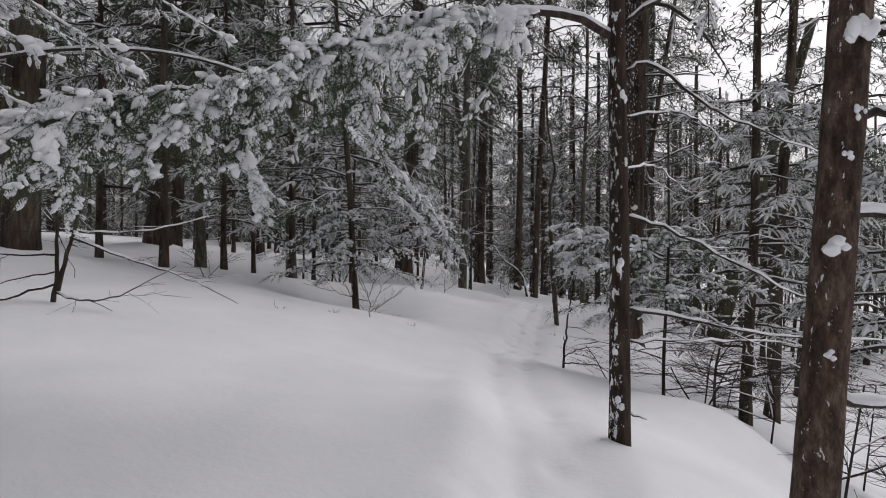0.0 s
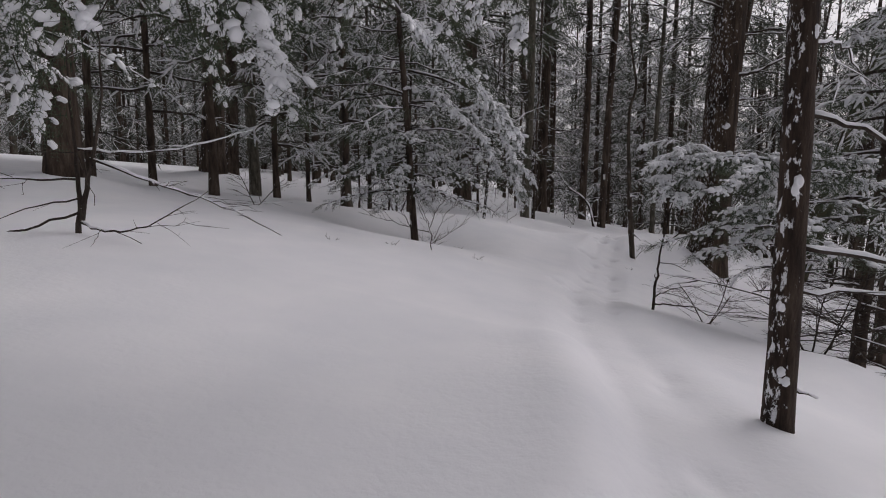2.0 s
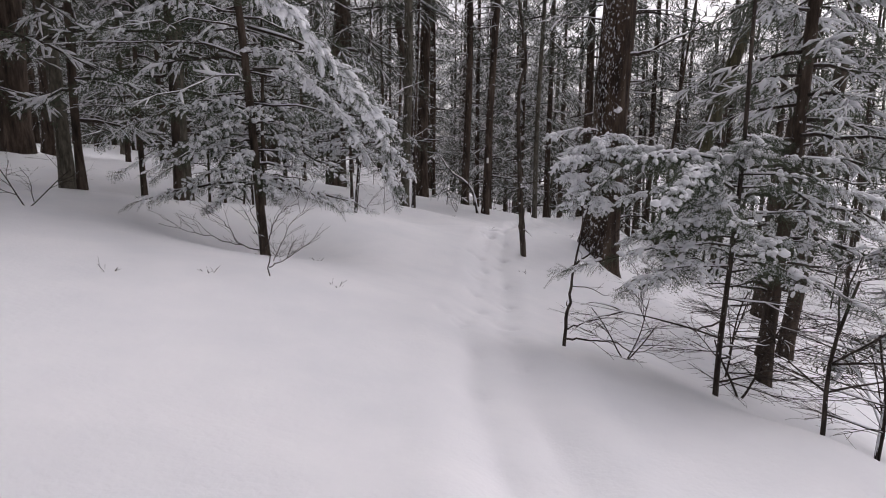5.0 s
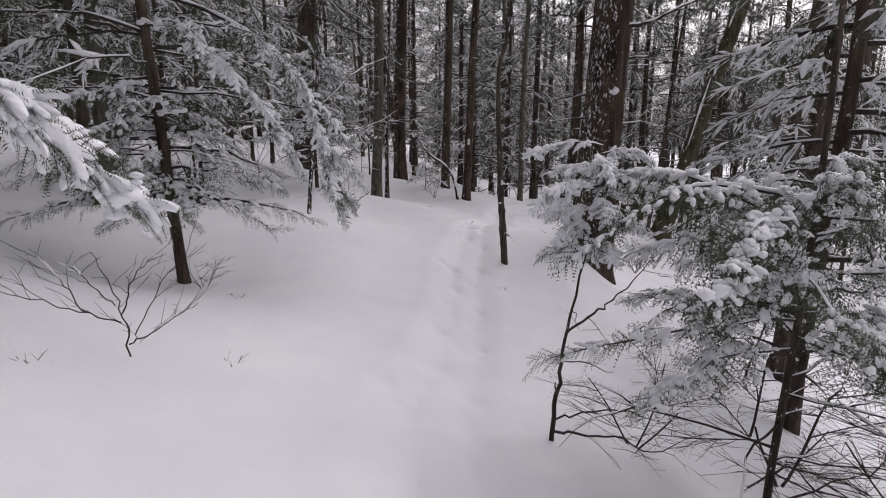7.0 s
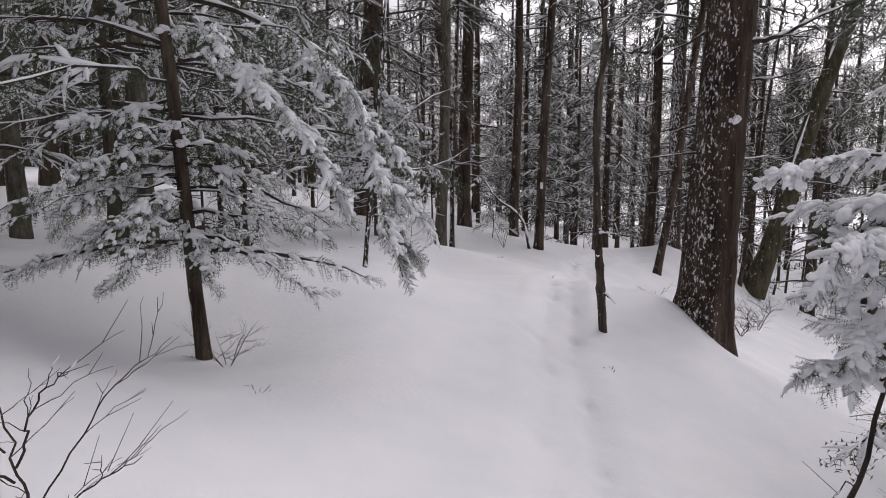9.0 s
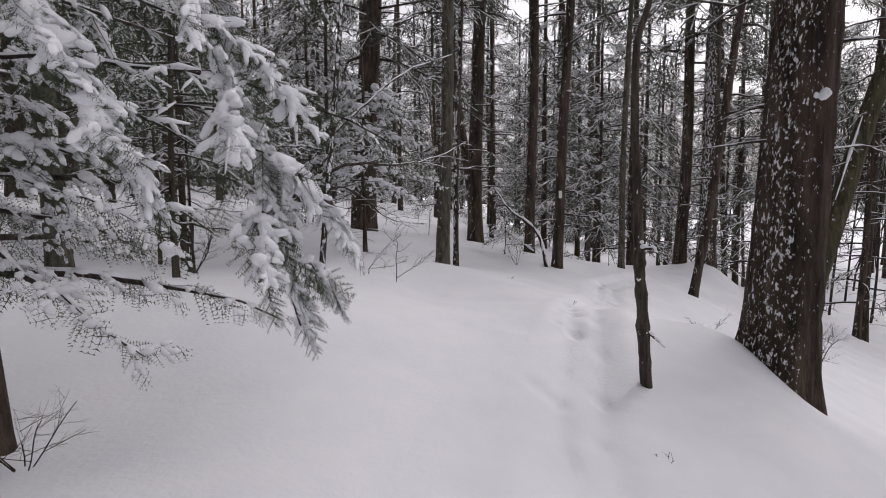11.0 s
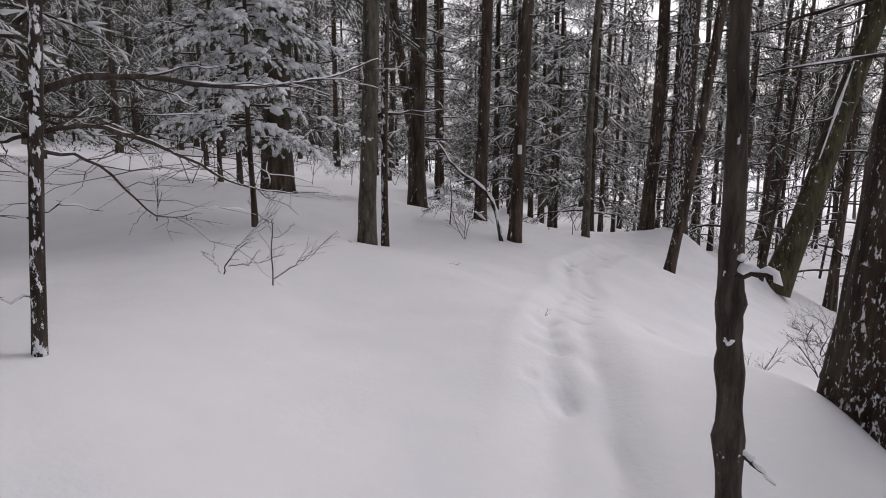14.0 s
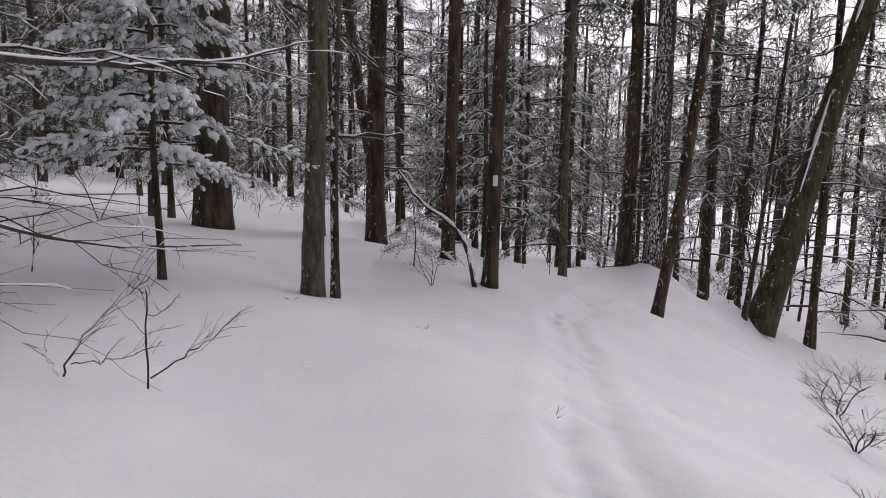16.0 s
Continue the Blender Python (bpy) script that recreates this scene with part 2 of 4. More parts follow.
class Crown:
    """Gathers the boughs of one tree: wood, needles and snow."""

    def __init__(self, grade, seed, load=0.75):
        self.r, self.grade, self.laden = rng(seed), grade, load
        self.wood, self.snow_strips = Tris(), Tris()
        self.turns, self.places, self.loaded = [], [], []

    def sprays(self, line, count, size, start=0.2, droop=0.35, spread=60):
        r, n = self.r, len(line)
        for i in range(count):
            u = start + (1 - start) * (i + r.random()) / count
            k = min(n - 2, int(u * (n - 1)))
            p = line[k] + (line[k + 1] - line[k]) * (u * (n - 1) - k)
            d = line[k + 1] - line[k]
            az = math.atan2(d[1], d[0]) + (1 if i % 2 else -1) * radians(spread * (0.55 + 0.6 * r.random())) * (1.15 - u)
            dz = -droop * (0.4 + 1.1 * r.random())
            dz += 0.25 * r.standard_normal()
            s = size * (1.15 - 0.45 * u) * (0.7 + 0.6 * r.random())
            self.turns.append(turn_to((math.cos(az), math.sin(az), dz), 0.55 * r.standard_normal()) * s)
            self.places.append(p)
            self.loaded.append(r.random() < self.laden * 0.6)

    def lumps(self, line, count, size, start):
        """Rounded loads of snow that bridge neighbouring sprays."""
        r = self.r
        for i in range(count):
            k = int(r.integers(int(start * len(line)), len(line)))
            w = size * (0.07 + 0.10 * r.random() ** 2)
            p = line[k] + np.array([0.13 * size, 0.13 * size, 0.0]) * r.standard_normal(3)
            p[2] += 0.25 * w
            for j in range(int(r.integers(2, 4))):
                q = w * (0.6 + 0.5 * r.random())
                blob(self.snow_strips, p + np.array([0.8, 0.8, -0.5]) * w * 0.8 * r.standard_normal(3), q, q * (0.7 + 0.5 * r.random()), q * (0.5 + 0.35 * r.random()), r, 5, 7)

    def bough(self, base, az, length, rise, sag, count, size, rad, droop=0.35, start=0.2, sides=5, n=9):
        r = self.r
        u = np.linspace(0, 1, n)
        bend = 0.25 * r.standard_normal()
        a = az + bend * u
        out = length * u
        line = np.stack([base[0] + np.cos(a) * out, base[1] + np.sin(a) * out, base[2] + rise * out - sag * length * u ** 2], -1)
        line[1:-1] += 0.012 * length * r.standard_normal((n - 2, 3))
        self.along(line, rad, count, size, droop, start, sides)
        return line

    def along(self, line, rad, count, size, droop=0.35, start=0.2, sides=5, cover=0.8, fat=1.0, spread=60):
        radii = rad * (1 - 0.85 * np.linspace(0, 1, len(line)))
        self.wood.add(*tube(line, radii, sides))
        snow_on(self.snow_strips, line, radii, self.r, cover * (0.4 if self.grade == "far" and count else 1.0), fat, 5 if sides > 4 else 3)
        if count:
            self.sprays(line, count, size, start, droop, spread)
            if self.grade in ("fine", "close"):
                self.lumps(line, int(count * (0.4 if self.grade == "close" else 0.25) * self.laden), size, start)

    def link(self, parent, needles):
        needle_sets, snow_sets = GRADE[self.grade]
        leaf, snow = Tris(), self.snow_strips
        turns, places = np.array(self.turns), np.array(self.places)
        loaded = np.array(self.loaded)
        if len(places):
            kind = self.r.integers(0, 3, len(places))
            for k in range(3):
                leaf.many(*needle_sets[k], turns[kind == k], places[kind == k])
                m = (kind == k) & loaded
                snow.many(*snow_sets[k], turns[m], places[m])
            tagged(leaf.link("crown", needles, parent, smooth=False), kind="stuff")
        if self.wood.n:
            tagged(self.wood.link("branch", TWIG, parent), kind="stuff")
        if snow.n:
            tagged(snow.link("snow", SNOW, parent, "white snow lying on the boughs"), kind="stuff")


# ---- ground ----
def hill(x, y, cx, cy, sx, sy, h):
    return h * np.exp(-((x - cx) / sx) ** 2 - ((y - cy) / sy) ** 2)


def land(x, y):
    """Height of the snow cover: a shoulder that falls away to the right."""
    x, y = np.asarray(x, float), np.asarray(y, float)
    z = -2.046 + -0.117 * np.tanh(x / 5) + -2.332 * np.tanh((x - 6) / 6) + -1.315 * np.tanh((x - 16) / 9) + 0.573 * np.tanh((y - 12) / 10)
    z = z + 0.401 * np.tanh((x - 6) / 6) * np.tanh((y - 12) / 10) + -0.849 * np.tanh((x + 14) / 8) + 0.244 * np.tanh((x - 16) / 9) * np.tanh((y - 26) / 10)
    z = z + hill(x, y, -0.6, 4.3, 1.6, 1.1, -0.111)
    z = z + hill(x, y, -3.3, 5.5, 2, 2, 0.099)
    z = z + hill(x, y, 1.2, 3.6, 1.5, 1.6, 0.446)
    z = z + hill(x, y, -0.6, 8, 1.5, 1.5, -0.006)
    z = z + hill(x, y, -1, 12.9, 1.3, 1.3, 0.078)
    z = z + hill(x, y, 0.2, 15.6, 1.5, 1.2, -0.076)
    z = z + hill(x, y, 3.2, 14, 1.3, 2.2, 0.447)
    z = z + hill(x, y, 5.2, 13.5, 1.5, 2, 0.295)
    z = z + hill(x, y, 2, 7, 1.5, 1.5, 0.231)
    z = z + hill(x, y, 7, 22.5, 3, 3, 0.571)
    z = z + hill(x, y, -1.5, 23, 3, 3, -0.094)
    z = z + hill(x, y, 10.5, 28, 4, 4, 1.398)
    z = z + hill(x, y, 1.5, 10.2, 1.6, 1.6, -0.135)
    z = z + hill(x, y, 4, 18, 2.5, 2.5, -0.03)
    z = z + hill(x, y, -2.5, 16, 2, 3, -0.252)
    z = z + hill(x, y, 0.4, 5.6, 0.9, 1.2, 0.006)
    z = z + hill(x, y, -1.6, 10.7, 1.2, 1.2, -0.407)
    z = z + hill(x, y, 1.6, 7.9, 0.9, 0.9, -0.115)
    z = z + hill(x, y, 2.6, 5.6, 0.8, 0.8, 0.374)
    z = z + hill(x, y, -6.5, 15.5, 3, 3, -0.402)
    z = z + hill(x, y, 3.4, 21.5, 2, 2, -0.011)
    z = z + hill(x, y, -1.48, 10.72, 1.3, 1.3, -0.050)
    z = z + hill(x, y, 2.51, 12.78, 1.0, 1.0, -0.170)
    z = z + hill(x, y, 4.72, 13.78, 0.7, 0.7, -0.182)
    z = z + hill(x, y, 3.93, 14.10, 0.6, 0.6, 0.207)
    z = z + hill(x, y, -3.50, 13.96, 2.0, 2.0, -0.031)
    z = z + hill(x, y, -6.93, 16.70, 2.5, 2.5, -0.159)
    z = z + hill(x, y, 0.68, 20.30, 1.8, 1.8, -0.420)
    z = z + hill(x, y, 1.78, 28.10, 2.5, 2.5, -0.298)
    z = z + hill(x, y, 6.08, 25.23, 2.0, 2.0, 0.095)
    z = z + hill(x, y, 0.10, 15.77, 1.2, 1.2, -0.264)
    z = z + hill(x, y, -0.30, 15.63, 0.8, 0.8, 0.275)
    z = z + hill(x, y, 12.60, 26.60, 2.2, 2.2, -0.299)
    z = z + hill(x, y, 7.64, 23.62, 1.5, 1.5, -0.207)
    z = z + hill(x, y, 8.90, 27.80, 1.6, 1.6, 0.132)
    z = z + hill(x, y, -1.22, 24.50, 2.2, 2.2, -0.189)
    z = z + hill(x, y, -3.99, 18.31, 2.5, 2.5, -0.610)
    z = z + hill(x, y, -4.04, 28.30, 3.0, 3.0, -0.471)
    z = z + hill(x, y, 3.33, 21.12, 1.2, 1.2, -0.002)
    z = z + hill(x, y, -0.40, 13.37, 1.0, 1.0, 0.032)
    z = z + hill(x, y, -0.88, 7.79, 1.0, 1.0, 0.060)
    z = z + hill(x, y, 1.58, 7.64, 0.8, 0.8, 0.014)
    z = z + hill(x, y, 2.53, 6.86, 0.8, 0.8, 0.014)
    z = z + hill(x, y, 14.27, 30.10, 2.5, 2.5, 0.632)
    return z


TRAIL = ((0.45, -4.0), (0.52, 2.5), (0.62, 4.0), (0.7, 6.0), (0.92, 8.0), (1.4, 10.0), (1.82, 12.3), (2.25, 14.0), (2.6, 15.4), (3.75, 18.5), (4.25, 20.3), (5.3, 21.8), (6.6, 24.0), (7.6, 25.6), (12.0, 33.0))


def soft_noise(x, y, scale, seed):
    r = rng(seed)
    z = 0.0
    for k in range(7):
        a, f, ph = r.random() * 6.28, (0.7 + 0.9 * r.random()) / scale, r.random() * 6.28
        z = z + np.sin((x * math.cos(a) + y * math.sin(a)) * f + ph + 0.8 * np.sin((y * math.cos(a) - x * math.sin(a)) * f * 0.7 + ph * 2))
    return z / 7


def prints():
    """Old footprints in the trail, half filled with new snow; a few stay deep."""
    r = rng(21)
    out = []
    ty = np.array([p[1] for p in TRAIL])
    tx = np.array([p[0] for p in TRAIL])
    y, side = 2.6, 1
    while y < 26:
        x = float(np.interp(y, ty, tx))
        for k in range(int(r.integers(1, 3))):
            out.append((x + side * 0.15 + 0.05 * r.standard_normal(), y + 0.1 * r.standard_normal(), 0.04 + 0.04 * r.random(), 0.07 + 0.11 * r.random(), (0.008 + 0.03 * r.random() ** 2) * (1 if y > 5 else 0.6)))
        y += 0.34 + 0.16 * r.random()
        side = -side
    deep = ((2.13, 13.9, 0.10), (2.2, 14.1, 0.05), (2.33, 14.65, 0.09), (2.38, 15.05, 0.05), (2.42, 15.5, 0.06), (1.48, 12.3, 0.05), (1.60, 12.2, 0.04), (2.05, 12.35, 0.05), (4.05, 20.1, 0.10), (4.2, 20.5, 0.08), (5.2, 21.6, 0.10),
            (6.0, 22.6, 0.09), (3.85, 18.55, 0.06), (3.7, 18.1, 0.05), (0.57, 8.1, 0.07), (0.66, 7.75, 0.05), (1.14, 9.85, 0.06), (1.32, 10.8, 0.06), (1.72, 10.7, 0.045), (1.50, 9.5, 0.04), (0.62, 3.25, 0.06), (-0.31, 2.4, 0.05), (0.20, 2.7, 0.10), (0.83, 4.5, 0.05), (4.2, 17.2, 0.05))
    for x, y, dep in deep:
        out.append((x, y, 0.055 + 0.03 * r.random(), 0.10 + 0.06 * r.random(), dep * 0.65))
        out.append((x + 0.07 * r.standard_normal(), y + 0.10 * r.standard_normal(), 0.05, 0.06, dep * 0.35))
    return out


PRINTS = prints()


def snow_height(x, y):
    x, y = np.asarray(x, float), np.asarray(y, float)
    z = land(x, y)
    near = np.exp(-((x - 1) / 9) ** 2 - ((y - 10) / 16) ** 2)
    z = z + 0.035 * soft_noise(x, y, 0.9, 3) * near + 0.012 * soft_noise(x, y, 0.28, 4) * near + (0.35 - 0.35 * near) * soft_noise(x, y, 7.0, 5)
    tx = np.interp(y, [p[1] for p in TRAIL], [p[0] for p in TRAIL]) + 0.05 * soft_noise(x * 0, y, 0.35, 6)
    inside = (y > -6) & (y < 34)
    across = x - tx
    worn = 0.75 + 0.5 * soft_noise(x * 0, y, 0.3, 8)
    trod = 0.04 * np.exp(-(across / 0.30) ** 4) + 0.018 * worn * (np.exp(-((across + 0.16) / 0.07) ** 2) + 0.8 * np.exp(-((across - 0.16) / 0.07) ** 2)) - 0.016 * np.exp(-((np.abs(across) - 0.46) / 0.12) ** 2)
    z = z - np.where(inside, trod, 0)
    for px, py, sx, sy, dep in PRINTS:
        m = (np.abs(x - px) < 0.5) & (np.abs(y - py) < 0.8)
        if np.any(m):
            z = z - np.where(m, dep * np.exp(-(np.abs(x - px) / sx) ** 2.4 - (np.abs(y - py) / sy) ** 2.4), 0)
    bank = 0.13 / ((1 + np.exp((y - 5.1 + 0.25 * x) / 0.13)) * (1 + np.exp((x - 0.05 - 0.075 * y) / 0.035)))
    z = z + bank * np.exp(-((x + 0.6) / 2.2) ** 4 - ((y - 3.6) / 2.0) ** 4)
    for cx, cy, rad, up in MOUNDS:
        d2 = ((x - cx) ** 2 + (y - cy) ** 2) / rad ** 2
        z = z + up * np.exp(-d2)
    return z


MOUNDS = [(-6.2, 8.8, 0.9, 0.25), (-9.3, 19.1, 1.0, 0.3), (9.8, 27.8, 0.9, 0.45), (1.15, 3.8, 0.6, -0.09), (12.1, 27.1, 0.6, 0.5)]


def graded(spans):
    out = []
    for a, b, step in spans:
        out.append(np.arange(a, b - 1e-6, step))
    return np.concatenate(out + [[spans[-1][1]]])


def floor_z(x, y):
    return float(snow_height(np.array([x]), np.array([y]))[0])


def build_ground():
    xs = graded(((-400, -100, 30), (-100, -30, 5), (-30, -8, 0.8), (-8, -1, 0.16), (-1, 4.4, 0.05), (4.4, 6.4, 0.09), (6.4, 8, 0.16), (8, 20, 0.4), (20, 60, 2), (60, 100, 8), (100, 400, 30)))
    ys = graded(((-400, -60, 30), (-60, -10, 5), (-10, 2, 0.4), (2, 16, 0.055), (16, 23, 0.08), (23, 30, 0.16), (30, 60, 0.6), (60, 120, 4), (120, 400, 30)))
    gx, gy = np.meshgrid(xs, ys, indexing="ij")
    gz = snow_height(gx, gy)
    v = np.stack([gx, gy, gz], -1).reshape(-1, 3)
    nx, ny = len(xs), len(ys)
    i, j = np.meshgrid(np.arange(nx - 1), np.arange(ny - 1), indexing="ij")
    a, b, c, d = i * ny + j, (i + 1) * ny + j, (i + 1) * ny + j + 1, i * ny + j + 1
    g = Tris()
    g.add(v, np.concatenate([np.stack([a, b, c], -1).reshape(-1, 3), np.stack([a, c, d], -1).reshape(-1, 3)]))
    tagged(g.link("ground", SNOW_GROUND), "deep fresh snow cover with a shallow trodden trail", "snow ground", kind="structure")


build_ground()


# ---- trees ----
def trunk_line(x, y, z, h, lean, bend, seed, n):
    r = rng(seed)
    u = np.linspace(0, 1, n)
    p = np.stack([x + lean[0] * h * u, y + lean[1] * h * u, z - 0.15 + (h + 0.15) * u], -1)
    ph = r.random(4) * 6.28
    fade = np.minimum(u * 6, 1)
    p[:, 0] += fade * bend * np.sin(u * 7 + ph[0]) - fade[0] * 0
    p[:, 1] += fade * bend * np.sin(u * 6 + ph[1])
    return p


def trunk_mesh(line, r0, top, sides, flare, seed, rough=0.03):
    h = np.linalg.norm(line - line[0], axis=1)
    k = r0 * (1 - (1 - top) * h / h[-1]) * (1 + flare * np.exp(-h / (2.2 * r0 + 0.05)))
    g = Tris()
    g.add(*tube(line, k, sides, rough, rng(seed)))
    return g, k


def tree(name, x, y, r0, h, lean, bark, label, category="tree", seed=1, sides=12, flare=0.35, bend=0.02, top=0.55, dead=0, dead_from=1.2, dead_to=None, dead_len=1.2,
         boughs=0, low=2.0, high=None, reach=1.6, grade="far", size=0.7, count=8, rise=0.15, sag=0.45, load=0.75, needles=None, group="", droop=0.35, rings=None, base=None):
    """One tree with its trunk, dead snow-lined limbs and needled boughs."""
    z = floor_z(x, y) if base is None else base
    t = thing(name, x, y, z, label, category, group)
    q = lambda p: np.asarray(p) - (x, y, z)
    line = trunk_line(x, y, z, h, lean, bend, seed, rings or max(8, int(h * 1.6)))
    g, k = trunk_mesh(line, r0, top, sides, flare, seed)
    g.v = [q(v) for v in g.v]
    g.link("trunk", bark, t)
    r = rng(seed + 500)
    c = Crown(grade, seed + 900, load)

    def on(hh):
        u = np.clip((hh + 0.15) / (h + 0.15), 0, 1) * (len(line) - 1)
        i = min(len(line) - 2, int(u))
        return line[i] + (line[i + 1] - line[i]) * (u - i), k[i]

    for i in range(dead):
        hh = dead_from + ((dead_to or h) - dead_from) * (i + r.random()) / dead
        p, rad = on(hh)
        ln = dead_len * (0.35 + 0.9 * r.random())
        sides_d = {"far": 3, "mid": 4, "fine": 6}[grade]
        b = c.bough(p, r.random() * 6.283, ln, 0.25 * r.standard_normal() * 0.6, 0.25 * r.random(), 0, 0, min(rad * 0.4, 0.012 + 0.012 * ln), sides=sides_d, n=7)
        for s in range(int(r.integers(0, 3))):
            k0 = int(r.integers(2, 5))
            d = b[k0 + 1] - b[k0]
            az = math.atan2(d[1], d[0]) + r.choice((-1, 1)) * (0.5 + 0.5 * r.random())
            c.bough(b[k0], az, ln * 0.45, 0.1 * r.standard_normal(), 0.2, 0, 0, 0.007, sides=3, n=5)
    hi = high or h
    for i in range(boughs):
        f = (i + r.random()) / boughs
        hh = low + (hi - low) * f
        p, rad = on(hh)
        ln = reach * (1.0 - 0.55 * f) * (0.7 + 0.5 * r.random())
        c.bough(p, i * 2.4 + r.random(), ln, rise, sag * (0.6 + 0.7 * r.random()), count, size, min(rad * 0.5, 0.008 + 0.012 * ln), droop, sides={"far": 3, "mid": 4, "fine": 5, "close": 6}[grade], n=5 if grade == "far" else 7)
    for lst in (c.wood.v, c.snow_strips.v):
        for i2, v in enumerate(lst):
            lst[i2] = q(v)
    c.places = [q(p) for p in c.places]
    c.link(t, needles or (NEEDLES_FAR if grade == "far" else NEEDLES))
    return t, line, z


def limb(parent, origin, pts, rad, seed, twigs=0, twig_len=0.5, n=16, cover=0.95, fat=1.2, bark=None, end=0.2, flat=0.25, climb=0.0):
    """One limb of a near tree with its side twigs, and the snow along it."""
    r = rng(seed)
    line = smooth_line(pts, n) - origin
    line[1:-1] += 0.006 * r.standard_normal((n - 2, 3))
    radii = rad * np.linspace(1, end, n)
    wood, snow = Tris(), Tris()
    wood.add(*tube(line, radii, 7, 0.05, r))
    snow_on(snow, line, radii, r, cover, fat, 7)
    for i in range(twigs):
        k = int((0.25 + 0.72 * (i + r.random()) / twigs) * (n - 2))
        d = line[k + 1] - line[k]
        az = math.atan2(d[1], d[0]) + (1 if i % 2 else -1) * (0.4 + 0.7 * r.random())
        ln = twig_len * (0.4 + 0.8 * r.random())
        u = np.linspace(0, 1, 7)
        tw = np.stack([line[k][0] + math.cos(az) * ln * u, line[k][1] + math.sin(az) * ln * u, line[k][2] + (climb + flat * r.standard_normal()) * ln * u - 0.15 * ln * u ** 2], -1)
        tw[1:-1] += 0.02 * ln * r.standard_normal((5, 3))
        rr = max(0.0018, radii[k] * 0.4) * np.linspace(1, 0.35, 7)
        wood.add(*tube(tw, rr, 4))
        snow_on(snow, tw, rr, r, cover * 0.6, 0.8, 4)
        for s in (0.45, 0.7):
            if r.random() < 0.7:
                k2 = int(s * 6)
                az2 = az + r.choice((-1, 1)) * (0.4 + 0.5 * r.random())
                l2 = ln * 0.45 * (0.5 + r.random())
                u2 = np.linspace(0, 1, 5)
                t2 = np.stack([tw[k2][0] + math.cos(az2) * l2 * u2, tw[k2][1] + math.sin(az2) * l2 * u2, tw[k2][2] + (climb + flat * r.standard_normal()) * l2 * u2], -1)
                wood.add(*tube(t2, 0.0016 * np.linspace(1, 0.5, 5), 3))
    w = wood.link("limb", bark or TWIG, parent)
    if snow.n:
        tagged(snow.link("snow", SNOW, w, "white snow lying along the limb"), kind="stuff")
    return line + origin


def bare_shrub(x, y, h, seed, label, stems=3, spread=0.6, fork=4, rad=0.009, lean=(0, 0), snow=0.15, name="bare_shrub", depth=3, up=0.75, group="", straight=0.06):
    """A leafless shrub: stems that fork again and again."""
    r = rng(seed)
    z = floor_z(x, y)
    t = thing(name, x, y, z, label, "shrub", group)
    sn = Tris()

    def grow(g, p, d, ln, rd, level):
        n = 7 if level == 0 else 5
        u = np.linspace(0, 1, n)
        d = d / np.linalg.norm(d)
        side = r.standard_normal(3) * straight
        pts = p + np.outer(ln * u, d) + np.outer(np.sin(u * 4 + r.random() * 3) * ln * 0.9, side) * u[:, None]
        rr = rd * np.linspace(1, 0.55, n)
        g.add(*tube(pts, rr, (6, 4, 3, 3)[level]))
        if level < 2 and r.random() < snow * 3:
            snow_on(sn, pts, rr, r, snow, 1.0, 4)
        if level < depth:
            for i in range(fork if level < depth - 1 else max(2, fork - 1)):
                k = int((0.3 + 0.7 * (i + r.random()) / fork) * (n - 1))
                nd = d + spread * r.standard_normal(3) * (1, 1, 0.6)
                nd[2] = abs(nd[2]) * up + (0.05 if level else 0.1)
                grow(g, pts[min(k, n - 1)], nd, ln * (0.45 + 0.3 * r.random()), rr[min(k, n - 1)] * 0.62, level + 1)

    for i in range(stems):
        a = i * 6.283 / stems + r.random()
        d = np.array([lean[0] + spread * math.cos(a) * (0.25 if stems == 1 else 0.9), lean[1] + spread * math.sin(a) * (0.25 if stems == 1 else 0.9), 1.0])
        g = Tris()
        grow(g, np.array([0.0, 0.0, -0.05]), d, h * (0.55 + 0.2 * r.random()), rad, 0)
        g.link("stem", TWIG, t)
    if sn.n:
        tagged(sn.link("snow", SNOW, t, "thin snow on the twigs"), kind="stuff")
    return t


UP = np.array([0.0, 0.0, 1.0])


def clumps(parent, spots, seed, name="snow_clump"):
    """Snow clumps stuck on a trunk; spots: x, y, z, width, height from the thing's foot."""
    r = rng(seed)
    for x, y, z, w, h in spots:
        g = Tris()
        for k in range(6):
            f = 0.35 + 0.5 * r.random()
            blob(g, np.array([x + 0.6 * w * r.standard_normal(), y + 0.25 * w * r.standard_normal(), z + 0.6 * h * r.standard_normal()]), w * f, w * f * 0.7, h * f, r, 5, 7)
        g.link(name, SNOW, parent)


# the slim pine that carries the long bough over the trail
t, line, z = tree("pine_tree", 1.107, 3.86, 0.062, 7.0, (-0.012, 0.0), bark_material("slim_pine_bark", (0.018, 0.012, 0.01), (0.05, 0.034, 0.026), (0.10, 0.075, 0.06), 22, 1.0, 34, 0.012),
                  "slim dark pine with flaking bark and snow-lined limbs beside the trail", seed=11, sides=14, flare=0.15, bend=0.008, rings=44, dead=5, dead_from=3.2, dead_to=6, boughs=14, low=3.2, reach=2.0, grade="mid", size=0.5, count=10)
o = np.array([1.107, 3.86, z])
limb(t, o, ((1.07, 3.86, 2.66), (0.75, 3.7, 2.73), (0.3, 3.45, 2.62), (-0.15, 3.15, 2.38), (-0.7, 2.9, 2.12), (-1.3, 2.78, 1.98), (-2.0, 2.7, 1.86)), 0.024, 1, 0, n=34, fat=1.35)
